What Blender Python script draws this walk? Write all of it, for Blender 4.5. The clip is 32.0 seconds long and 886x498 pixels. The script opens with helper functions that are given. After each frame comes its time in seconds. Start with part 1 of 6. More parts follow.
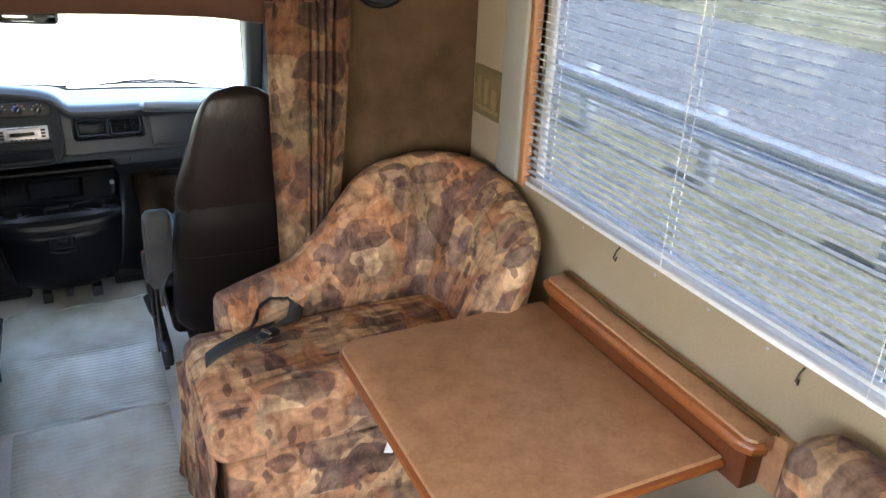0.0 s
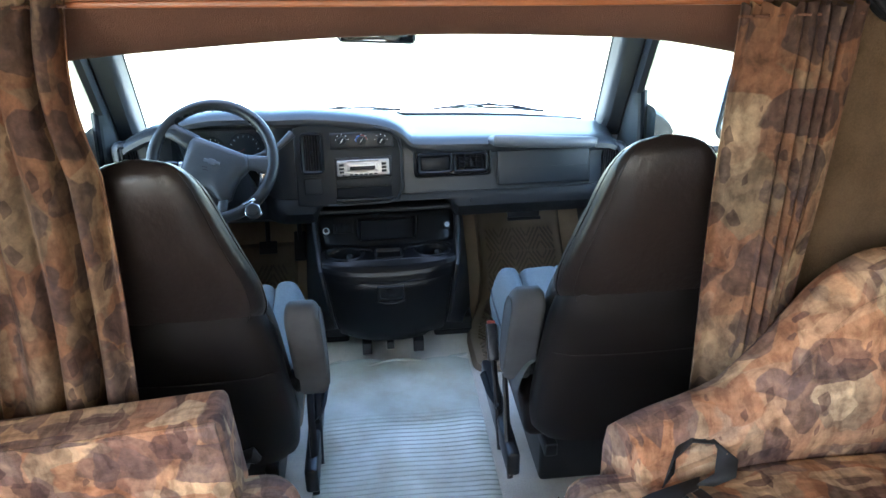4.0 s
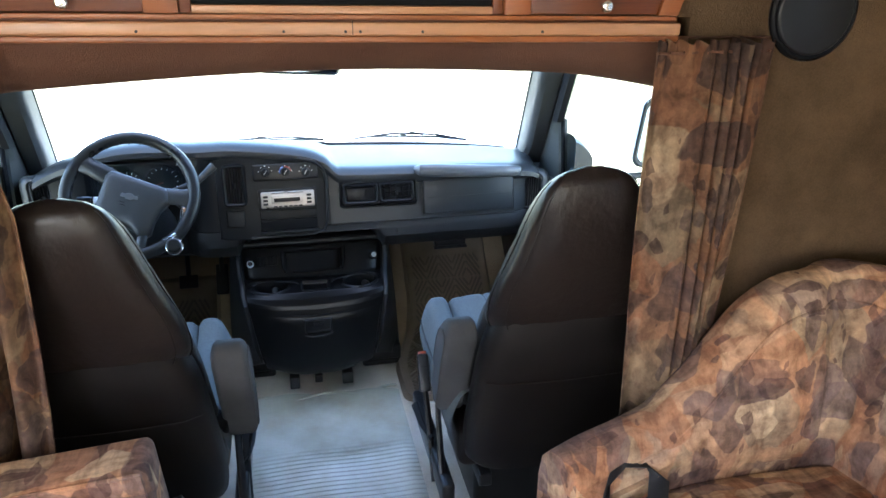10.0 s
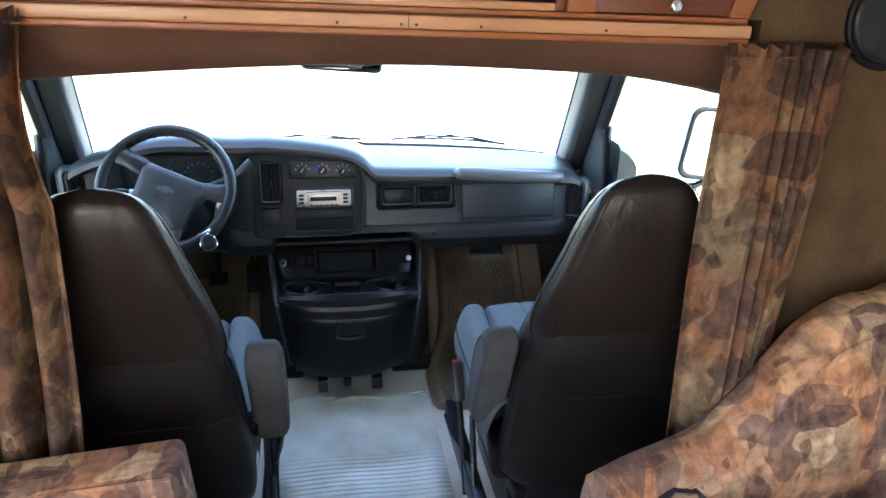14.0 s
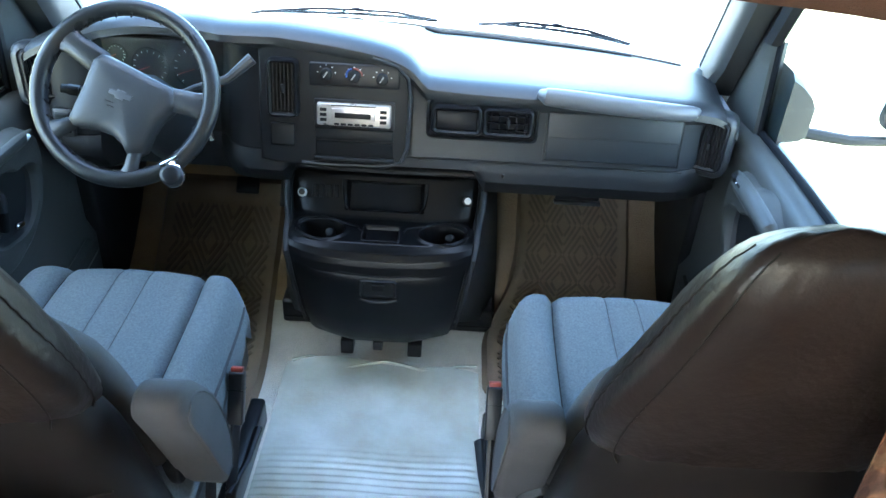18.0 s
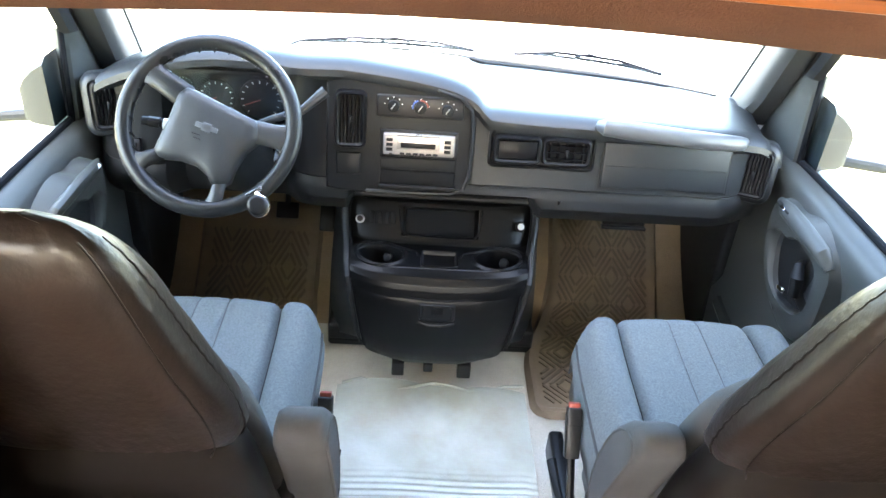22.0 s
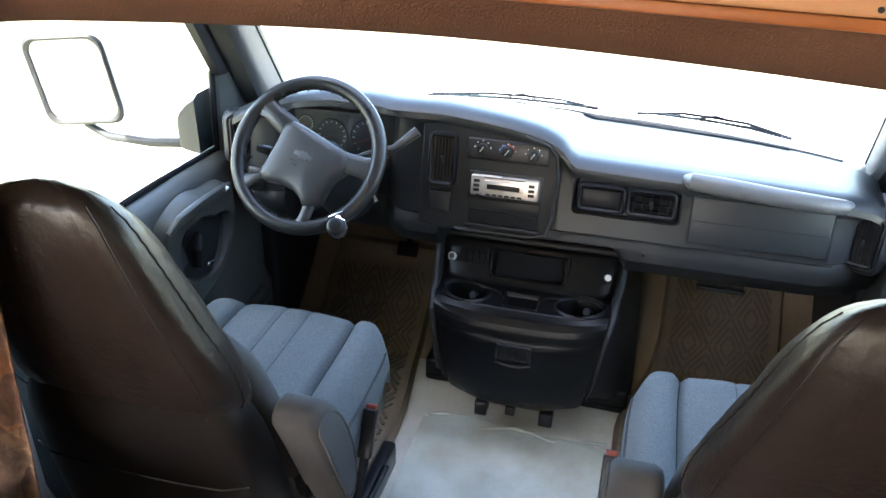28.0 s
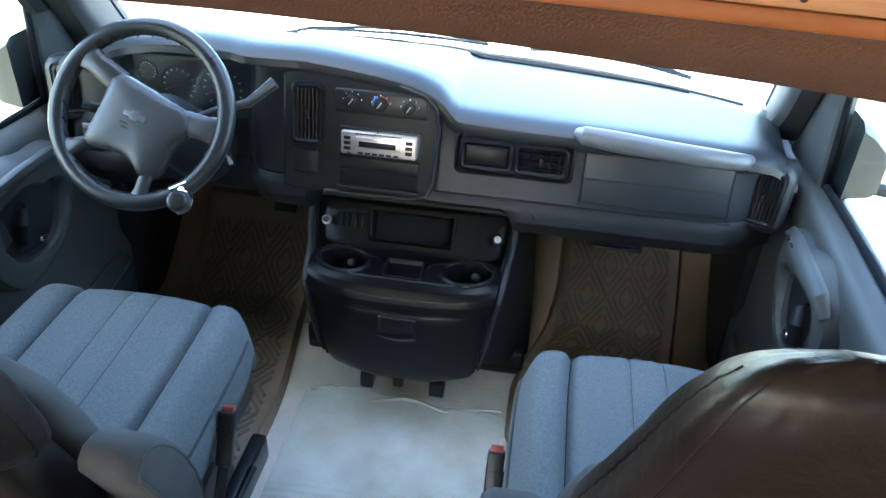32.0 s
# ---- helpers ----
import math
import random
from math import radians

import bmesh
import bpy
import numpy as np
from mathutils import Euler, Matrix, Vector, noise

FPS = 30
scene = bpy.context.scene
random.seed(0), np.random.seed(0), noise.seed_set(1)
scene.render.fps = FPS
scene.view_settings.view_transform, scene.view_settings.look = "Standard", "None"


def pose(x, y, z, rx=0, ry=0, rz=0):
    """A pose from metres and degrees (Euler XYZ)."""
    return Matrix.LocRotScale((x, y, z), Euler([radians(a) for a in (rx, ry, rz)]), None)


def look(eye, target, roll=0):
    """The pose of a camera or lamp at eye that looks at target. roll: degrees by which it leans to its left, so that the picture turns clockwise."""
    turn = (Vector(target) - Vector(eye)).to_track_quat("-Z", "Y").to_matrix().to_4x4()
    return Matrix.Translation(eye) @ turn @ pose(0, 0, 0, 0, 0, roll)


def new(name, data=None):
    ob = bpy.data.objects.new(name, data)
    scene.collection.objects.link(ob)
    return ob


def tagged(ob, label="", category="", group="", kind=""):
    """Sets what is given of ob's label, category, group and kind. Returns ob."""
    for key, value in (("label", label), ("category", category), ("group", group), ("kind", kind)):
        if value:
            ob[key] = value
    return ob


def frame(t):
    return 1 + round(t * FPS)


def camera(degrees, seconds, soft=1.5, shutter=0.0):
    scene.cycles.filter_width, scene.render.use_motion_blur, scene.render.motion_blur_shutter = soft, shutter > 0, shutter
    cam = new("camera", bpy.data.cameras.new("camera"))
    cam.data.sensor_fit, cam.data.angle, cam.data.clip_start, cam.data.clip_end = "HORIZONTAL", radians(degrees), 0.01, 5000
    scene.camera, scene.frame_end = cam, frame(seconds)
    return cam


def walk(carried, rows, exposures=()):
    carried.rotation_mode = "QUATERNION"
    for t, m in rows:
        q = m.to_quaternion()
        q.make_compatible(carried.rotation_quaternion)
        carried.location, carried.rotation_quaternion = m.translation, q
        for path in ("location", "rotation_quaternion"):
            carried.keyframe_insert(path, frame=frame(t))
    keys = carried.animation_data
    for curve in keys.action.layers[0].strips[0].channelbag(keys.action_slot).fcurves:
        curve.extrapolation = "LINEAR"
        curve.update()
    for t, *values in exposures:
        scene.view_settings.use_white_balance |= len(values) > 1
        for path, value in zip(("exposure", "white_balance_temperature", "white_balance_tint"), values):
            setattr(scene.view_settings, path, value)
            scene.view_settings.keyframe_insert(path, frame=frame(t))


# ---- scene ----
# ---- the camera and its walk ----
cam = camera(60.0, 32.0)
PATH = [
    (0, (0.159, -3.172, 1.697), (0.952, -1.543, 0.849), 2.3),
    (0.5, (0.205, -2.919, 1.6), (0.847, -1.233, 0.736), 1.4),
    (1, (0.254, -2.666, 1.579), (0.681, -0.948, 0.649), -1.2),
    (1.5, (0.156, -2.534, 1.581), (0.538, -0.82, 0.624), -0.7),
    (2, (0.033, -2.454, 1.609), (0.425, -0.744, 0.649), 0.6),
    (2.5, (-0.013, -2.417, 1.615), (0.217, -0.661, 0.684), -1.5),
    (3, (-0.047, -2.427, 1.605), (0.069, -0.645, 0.735), -2.3),
    (3.5, (-0.042, -2.414, 1.607), (0.101, -0.621, 0.767), -1.7),
    (5.5, (-0.057, -2.395, 1.61), (0.178, -0.581, 0.802), -0.6),
    (6, (-0.06, -2.4, 1.606), (0.202, -0.588, 0.8), -0.5),
    (6.5, (-0.047, -2.397, 1.611), (0.23, -0.592, 0.796), -0.4),
    (7, (-0.043, -2.399, 1.608), (0.258, -0.599, 0.79), -0.3),
    (7.5, (-0.042, -2.405, 1.606), (0.281, -0.608, 0.79), -0.1),
    (8, (-0.034, -2.397, 1.611), (0.303, -0.604, 0.79), -0.3),
    (8.5, (-0.03, -2.391, 1.614), (0.312, -0.599, 0.795), -0.4),
    (9, (-0.035, -2.391, 1.617), (0.312, -0.594, 0.809), -0.4),
    (9.5, (-0.046, -2.392, 1.614), (0.313, -0.589, 0.825), -0.4),
    (10, (-0.062, -2.389, 1.626), (0.317, -0.584, 0.852), 0.1),
    (10.5, (-0.078, -2.389, 1.637), (0.32, -0.581, 0.88), 0.4),
    (11, (-0.089, -2.386, 1.646), (0.322, -0.577, 0.898), 0.7),
    (11.5, (-0.082, -2.379, 1.638), (0.225, -0.548, 0.896), -0.5),
    (12, (-0.071, -2.389, 1.639), (0.06, -0.543, 0.882), -2.3),
    (12.5, (-0.069, -2.38, 1.633), (0.042, -0.539, 0.858), -2.2),
    (13, (-0.089, -2.372, 1.627), (0.07, -0.541, 0.838), -1.2),
    (13.5, (-0.111, -2.353, 1.614), (0.132, -0.527, 0.834), 0.1),
    (14, (-0.098, -2.321, 1.6), (0.224, -0.5, 0.838), 1.5),
    (14.5, (-0.049, -2.308, 1.577), (0.296, -0.495, 0.807), 2.8),
    (16.5, (0.034, -1.98, 1.596), (0.434, -0.308, 0.572), 2.7),
    (17, (-0.009, -1.804, 1.521), (0.386, -0.125, 0.508), 4.4),
    (17.5, (0.075, -1.684, 1.53), (0.296, -0.005, 0.466), 3.6),
    (18, (0.163, -1.584, 1.544), (0.161, 0.08, 0.434), 3.3),
    (18.5, (0.165, -1.549, 1.547), (0.013, 0.089, 0.409), 2.1),
    (19, (0.142, -1.579, 1.555), (-0.094, 0.058, 0.43), 0.6),
    (19.5, (0.137, -1.576, 1.558), (-0.043, 0.068, 0.434), 1.2),
    (20, (0.087, -1.595, 1.572), (0.04, 0.06, 0.451), 2.8),
    (20.5, (0.004, -1.604, 1.58), (0.046, 0.059, 0.469), 3.9),
    (21, (-0.046, -1.618, 1.587), (0.029, 0.057, 0.497), 4.2),
    (21.5, (-0.069, -1.622, 1.589), (0.018, 0.059, 0.508), 4.5),
    (22, (-0.077, -1.627, 1.584), (0.006, 0.061, 0.514), 4.5),
    (22.5, (-0.09, -1.634, 1.575), (-0.011, 0.064, 0.52), 3.8),
    (23, (-0.079, -1.647, 1.569), (0.068, 0.061, 0.539), 3.4),
    (23.5, (-0.028, -1.623, 1.57), (0.323, 0.064, 0.555), 5.4),
    (24, (0.05, -1.516, 1.538), (0.447, 0.158, 0.477), 7.0),
    (24.5, (0.15, -1.425, 1.493), (0.088, 0.233, 0.376), 2.8),
    (25, (0.161, -1.459, 1.499), (-0.201, 0.1, 0.3), -0.5),
    (25.5, (0.163, -1.554, 1.507), (-0.232, -0.002, 0.309), -0.3),
    (26, (0.173, -1.627, 1.522), (-0.158, 0.011, 0.423), 2.4),
    (26.5, (0.178, -1.668, 1.542), (-0.118, 0.037, 0.539), 4.1),
    (28.5, (0.256, -1.696, 1.57), (-0.222, 0.015, 0.651), 0.6),
    (29, (0.232, -1.697, 1.589), (-0.174, 0.043, 0.691), 0.3),
    (29.5, (0.227, -1.735, 1.578), (-0.105, 0.036, 0.711), 1.3),
    (30, (0.208, -1.799, 1.598), (0.003, -0.009, 0.729), 2.7),
    (30.5, (0.201, -1.813, 1.598), (0.082, -0.01, 0.74), 3.7),
    (31, (0.172, -1.787, 1.622), (0.14, -0.002, 0.723), 4.9),
    (31.5, (0.177, -1.672, 1.534), (0.15, 0.098, 0.604), 4.9),
    (32, (0.285, -1.441, 1.555), (0.078, 0.215, 0.452), 3.1),
]
walk(cam, [(t, look(eye, target, roll)) for t, eye, target, roll in PATH], [(0, 4.02, 6600, 13), (1, 4.25, 6300, 11), (2, 4.5, 6000, 8), (3.5, 4.45, 5750, 7), (5.5, 4.2, 5850, 9), (14.5, 4.2, 6000, 11), (16.5, 4.75, 5950, 4), (19.3, 5.05, 5800, 3), (20.6, 5.5, 7200, 12), (26.5, 5.35, 7200, 11), (28.5, 4.45, 6800, 14), (31, 4.4, 6700, 14), (32, 4.6, 6100, 7)])

# ---- world, sun and exposure ----
world = bpy.data.worlds.new("world")
scene.world = world
world.use_nodes = True
wn = world.node_tree
sky = wn.nodes.new("ShaderNodeTexSky")
sky.sky_type, sky.sun_disc = "NISHITA", False
sky.sun_elevation, sky.sun_rotation = radians(52.8), radians(189.5)
sky.dust_density, sky.air_density = 3.0, 1.0
wn.nodes["Background"].inputs["Strength"].default_value = 0.15
wn.links.new(sky.outputs["Color"], wn.nodes["Background"].inputs["Color"])
sun = new("sun", bpy.data.lights.new("sun", "SUN"))
sun.data.energy, sun.data.angle, sun.data.color = 5.0, radians(1.0), (1.0, 0.96, 0.9)
sun.matrix_world = look((-1.0, -6.0, 8), (0, 0, 0))


def fill_lamp(name, at, target, wide, high, power):
    """Fill lamp added in an unseen coach window's opening, in place of sky light."""
    lamp = new(name, bpy.data.lights.new(name, "AREA"))
    lamp.data.shape, lamp.data.size, lamp.data.size_y, lamp.data.energy = "RECTANGLE", wide, high, power
    lamp.data.color = (1.0, 0.97, 0.93)
    lamp.matrix_world = look(at, target)


fill_lamp("fill_light_left", (-1.33, -3.40, 1.33), (0, -3.40, 1.2), 2.3, 0.8, 1.3)
fill_lamp("fill_light_rear", (0, -5.98, 1.33), (0, 0, 1.25), 1.7, 0.8, 0.25)


# ---- materials ----
def node(nt, kind, **values):
    n = nt.nodes.new(kind)
    for key, value in values.items():
        if key in n.inputs:
            n.inputs[key].default_value = value
    return n


def base(name, rough=0.5, metal=0.0, spec=0.5):
    m = bpy.data.materials.new(name)
    m.use_nodes = True
    p = m.node_tree.nodes["Principled BSDF"]
    p.inputs["Roughness"].default_value = rough
    p.inputs["Metallic"].default_value = metal
    p.inputs["Specular IOR Level"].default_value = spec
    return m, m.node_tree, p


def ramp(nt, fac, stops):
    r = nt.nodes.new("ShaderNodeValToRGB")
    while len(r.color_ramp.elements) < len(stops):
        r.color_ramp.elements.new(0.5)
    for e, (pos, col) in zip(r.color_ramp.elements, stops):
        e.position, e.color = pos, (*col, 1.0)
    nt.links.new(fac, r.inputs["Fac"])
    return r.outputs["Color"]


def mix(nt, fac, a, b, kind="MIX"):
    x = nt.nodes.new("ShaderNodeMix")
    x.data_type, x.blend_type = "RGBA", kind
    for sock, val in ((x.inputs["Factor"], fac), (x.inputs["A"], a), (x.inputs["B"], b)):
        if isinstance(val, (int, float)):
            sock.default_value = val
        elif isinstance(val, tuple):
            sock.default_value = (*val, 1.0)
        else:
            nt.links.new(val, sock)
    return x.outputs["Result"]


def coords(nt, scale=(1, 1, 1), turn=(0, 0, 0)):
    c = nt.nodes.new("ShaderNodeTexCoord")
    m = nt.nodes.new("ShaderNodeMapping")
    m.inputs["Scale"].default_value = scale
    m.inputs["Rotation"].default_value = turn
    nt.links.new(c.outputs["Object"], m.inputs["Vector"])
    return m.outputs["Vector"]


def noise_tex(nt, vec, scale, detail=4, rough=0.55):
    n = node(nt, "ShaderNodeTexNoise", Scale=scale, Detail=detail, Roughness=rough)
    nt.links.new(vec, n.inputs["Vector"])
    return n.outputs["Fac"]


def bump(nt, p, height, strength, distance=0.002):
    b = node(nt, "ShaderNodeBump", Strength=strength, Distance=distance)
    nt.links.new(height, b.inputs["Height"])
    nt.links.new(b.outputs["Normal"], p.inputs["Normal"])


def surf(name, c1, c2, rough, scale=6, fine=300, strength=0.3, dist=0.001, metal=0.0, spec=0.5, stretch=(1, 1, 1), wear=0.08):
    m, nt, p = base(name, rough, metal, spec)
    v = coords(nt, stretch)
    big, small = noise_tex(nt, v, scale), noise_tex(nt, v, fine, 3)
    col = ramp(nt, big, [(0.3, c1), (0.7, c2)])
    col = mix(nt, 0.25, col, ramp(nt, small, [(0.3, tuple(0.7 * k for k in c1)), (0.75, tuple(min(1, 1.25 * k) for k in c2))]))
    nt.links.new(col, p.inputs["Base Color"])
    r = node(nt, "ShaderNodeMapRange")
    r.inputs["To Min"].default_value, r.inputs["To Max"].default_value = max(0, rough - wear), min(1, rough + wear)
    nt.links.new(big, r.inputs["Value"])
    nt.links.new(r.outputs["Result"], p.inputs["Roughness"])
    bump(nt, p, small, strength, dist)
    return m


def leaf_fabric(name, dim=1.0):
    """A woven print of overlapping pointed leaves in peach, tan, rust and mauve."""
    m, nt, p = base(name, 0.88, 0.0, 0.2)
    v = coords(nt)
    warp = node(nt, "ShaderNodeTexNoise", Scale=8.0, Detail=4.0)
    nt.links.new(v, warp.inputs["Vector"])
    add = nt.nodes.new("ShaderNodeVectorMath")
    add.operation = "MULTIPLY_ADD"
    nt.links.new(warp.outputs["Color"], add.inputs[0])
    add.inputs[1].default_value = (0.06, 0.06, 0.06)
    nt.links.new(v, add.inputs[2])
    wv = add.outputs["Vector"]
    col = ramp(nt, noise_tex(nt, wv, 5, 5, 0.6), [(0.30, (0.20, 0.092, 0.050)), (0.42, (0.33, 0.175, 0.097)), (0.55, (0.45, 0.275, 0.165)), (0.70, (0.28, 0.146, 0.085))])
    veil = ramp(nt, noise_tex(nt, wv, 3, 3), [(0.5, (0, 0, 0)), (0.60, (0.55, 0.55, 0.55))])
    col = mix(nt, veil, col, (0.30, 0.225, 0.185))
    mauve = [(0.0, (0.062, 0.040, 0.041)), (0.4, (0.150, 0.103, 0.098)), (0.7, (0.082, 0.052, 0.050)), (1.0, (0.21, 0.152, 0.136))]
    sage = [(0.0, (0.27, 0.220, 0.145)), (0.5, (0.33, 0.275, 0.185)), (1.0, (0.22, 0.180, 0.125))]
    cream = [(0.0, (0.56, 0.395, 0.245)), (0.5, (0.45, 0.295, 0.172)), (1.0, (0.60, 0.45, 0.295))]
    rust = [(0.0, (0.29, 0.120, 0.058)), (0.5, (0.38, 0.18, 0.094)), (1.0, (0.23, 0.115, 0.070))]
    dark = [(0.0, (0.060, 0.030, 0.028)), (1.0, (0.11, 0.060, 0.052))]
    patch = ramp(nt, noise_tex(nt, wv, 5.5, 2, 0.5), [(0.52, (0, 0, 0)), (0.56, (0.6, 0.6, 0.6))])
    col = mix(nt, patch, col, (0.37, 0.21, 0.13))
    layers = (
        ((0.3, 0.5, 0.9), (3.0, 6.5, 4.2), 0.74, rust, 0.8, 0.20, 0.5),
        ((0.9, 1.5, 0.3), (7.0, 3.2, 4.6), 0.64, sage, 0.8, 0.40, 0.5),
        ((1.4, 0.2, 2.3), (6.5, 3.0, 4.4), 0.66, cream, 0.85, 0.30, 0.55),
        ((0.2, 1.0, 1.5), (4.2, 9.5, 6), 0.60, rust, 0.85, 0.40, 0.5),
        ((0.7, 1.9, 0.4), (10.5, 4.4, 6.5), 0.58, mauve, 0.9, 0.36, 0.5),
        ((2.6, 0.9, 1.7), (4.6, 10, 7), 0.54, cream, 0.9, 0.42, 0.6),
        ((2.0, 1.1, 0.2), (4.4, 10, 6.5), 0.56, mauve, 0.85, 0.44, 0.4),
        ((1.1, 0.2, 2.0), (4.8, 12.5, 7), 0.54, mauve, 0.95, 0.44, 0.6),
        ((2.2, 0.6, 1.3), (7, 22, 10), 0.42, dark, 0.85, 0.60, 0.7),
        ((0.4, 1.2, 0.1), (24, 8, 12), 0.38, dark, 0.8, 0.60, 0.7),
    )
    for turn, scale, size, stops, most, rare, heart in layers:
        mp = nt.nodes.new("ShaderNodeMapping")
        mp.inputs["Scale"].default_value, mp.inputs["Rotation"].default_value = tuple(1.1 * k for k in scale), turn
        nt.links.new(wv, mp.inputs["Vector"])
        vo = node(nt, "ShaderNodeTexVoronoi", Scale=1.0, Randomness=0.9)
        vo.distance = "MINKOWSKI"
        vo.inputs["Exponent"].default_value = 1.18
        nt.links.new(mp.outputs["Vector"], vo.inputs["Vector"])
        edge = ramp(nt, vo.outputs["Distance"], [(0.0, (1, 1, 1)), (size - 0.20, (0.70 + 0.25 * heart,) * 3), (size - 0.03, (0.72 + 0.28 * heart,) * 3), (size, (0, 0, 0))])
        sep = nt.nodes.new("ShaderNodeSeparateColor")
        nt.links.new(vo.outputs["Color"], sep.inputs["Color"])
        some = ramp(nt, sep.outputs["Red"], [(rare, (0, 0, 0)), (rare + 0.03, (most, most, most))])
        mask = mix(nt, 1.0, edge, some, "MULTIPLY")
        mask = mix(nt, 0.4, mask, ramp(nt, noise_tex(nt, wv, 26, 4, 0.7), [(0.35, (0.35, 0.35, 0.35)), (0.6, (1, 1, 1))]), "MULTIPLY")
        leaf = mix(nt, ramp(nt, vo.outputs["Distance"], [(size - 0.12, (0, 0, 0)), (size - 0.03, (0.10, 0.10, 0.10))]), ramp(nt, sep.outputs["Green"], stops), (0.12, 0.07, 0.06))
        col = mix(nt, mask, col, leaf)
    for turn, scale in (((0.4, 0.9, 0.5), (9, 42, 20)), ((1.5, 0.3, 2.2), (40, 8, 18))):
        mp = nt.nodes.new("ShaderNodeMapping")
        mp.inputs["Scale"].default_value, mp.inputs["Rotation"].default_value = scale, turn
        nt.links.new(wv, mp.inputs["Vector"])
        col = mix(nt, 0.6, col, ramp(nt, noise_tex(nt, mp.outputs["Vector"], 1.0, 4, 0.6), [(0.36, (0.48, 0.44, 0.43)), (0.50, (1, 1, 1)), (0.66, (1.4, 1.38, 1.34))]), "MULTIPLY")
    weave = noise_tex(nt, v, 420, 2)
    col = mix(nt, 0.55, col, ramp(nt, noise_tex(nt, v, 40, 6, 0.75), [(0.32, (0.55, 0.53, 0.52)), (0.68, (1.2, 1.2, 1.2))]), "MULTIPLY")
    # dim scales the whole print; below 1 it puts shade into the colour
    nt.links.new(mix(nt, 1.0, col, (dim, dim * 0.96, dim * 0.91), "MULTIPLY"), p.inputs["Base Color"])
    bump(nt, p, weave, 0.35, 0.001)
    return m


def wood(name, c1, c2, rough=0.35, along=(2, 30, 30)):
    m, nt, p = base(name, rough)
    v = coords(nt, along)
    grain = noise_tex(nt, v, 3.0, 8, 0.65)
    nt.links.new(ramp(nt, grain, [(0.25, c1), (0.5, c2), (0.75, tuple(0.8 * k for k in c2))]), p.inputs["Base Color"])
    bump(nt, p, grain, 0.15, 0.001)
    return m


def glass(name, tint=(1, 1, 1), rough=0.0):
    m, nt, p = base(name)
    t = nt.nodes.new("ShaderNodeBsdfTransparent")
    t.inputs["Color"].default_value = (*tint, 1)
    g = nt.nodes.new("ShaderNodeBsdfGlossy")
    g.inputs["Roughness"].default_value = rough
    s = nt.nodes.new("ShaderNodeMixShader")
    s.inputs["Fac"].default_value = 0.05
    nt.links.new(t.outputs["BSDF"], s.inputs[1])
    nt.links.new(g.outputs["BSDF"], s.inputs[2])
    nt.links.new(s.outputs["Shader"], nt.nodes["Material Output"].inputs["Surface"])
    return m


DASH = surf("dash_plastic", (0.0125, 0.0140, 0.0160), (0.0188, 0.0207, 0.0232), 0.36, 3, 900, 0.5, 0.0006, spec=0.30)
DASH_LOW = surf("dark_plastic", (0.0085, 0.0094, 0.0107), (0.0136, 0.0145, 0.0162), 0.45, 4, 900, 0.45, 0.0006, spec=0.25)
BEZEL = surf("bezel_plastic", (0.0088, 0.0092, 0.0101), (0.0136, 0.0141, 0.0154), 0.38, 5, 700, 0.25, 0.0004, spec=0.12)
BLACK = surf("black_plastic", (0.0084, 0.0084, 0.0091), (0.014, 0.014, 0.0154), 0.35, 8, 500, 0.2, 0.0004, spec=0.3)
GLOSS = surf("gloss_black", (0.005, 0.005, 0.006), (0.008, 0.008, 0.009), 0.30, 8, 300, 0.0, 0.0002, spec=0.12)
CONSOLE = surf("console_plastic", (0.0030, 0.0031, 0.0035), (0.0054, 0.0056, 0.0061), 0.32, 4, 800, 0.3, 0.0004, spec=0.14)
# near-black plastic; in the bin, pocket and slots its colour stands for shade
WELL = surf("well_plastic", (0.003, 0.003, 0.0035), (0.006, 0.006, 0.0065), 0.75, 8, 500, 0.2, 0.0004, spec=0.15)
WHEEL = surf("wheel_vinyl", (0.028, 0.0287, 0.0305), (0.041, 0.0423, 0.0443), 0.34, 9, 500, 0.5, 0.0008, spec=0.32)
SILVER = surf("silver_trim", (0.34, 0.32, 0.305), (0.44, 0.41, 0.385), 0.3, 20, 400, 0.1, 0.0003, metal=0.7)
CHROME = surf("chrome", (0.72, 0.72, 0.74), (0.8, 0.8, 0.82), 0.12, 20, 300, 0.05, 0.0002, metal=1.0)
DOORP = surf("door_plastic", (0.036, 0.0390, 0.0380), (0.054, 0.0570, 0.0553), 0.42, 3, 800, 0.4, 0.0006, spec=0.26)
PILLAR = surf("pillar_trim", (0.0225, 0.02325, 0.024), (0.0345, 0.03525, 0.036), 0.55, 3, 700, 0.35, 0.0006, spec=0.28)
SEATBLUE = surf("seat_cloth", (0.076, 0.0856, 0.088), (0.132, 0.144, 0.1472), 0.9, 220, 600, 1.0, 0.0016, spec=0.2)
SEATARM = surf("seat_arm_cloth", (0.0396, 0.03888, 0.0396), (0.0612, 0.06048, 0.0612), 0.85, 14, 700, 0.9, 0.001, spec=0.2)
VINYL = surf("seat_vinyl", (0.0092, 0.0060, 0.0052), (0.0172, 0.0117, 0.0101), 0.34, 10, 60, 0.45, 0.003, spec=0.32)
SHELL = surf("seat_shell", (0.0062, 0.0046, 0.0041), (0.0115, 0.0088, 0.0079), 0.42, 4, 500, 0.3, 0.0008, spec=0.20)
CARPET = surf("cab_carpet", (0.50, 0.48, 0.42), (0.68, 0.66, 0.59), 0.95, 7, 260, 1.0, 0.006, spec=0.1)
LINO = surf("coach_floor", (0.50, 0.49, 0.45), (0.62, 0.61, 0.57), 0.6, 5, 120, 0.3, 0.001)
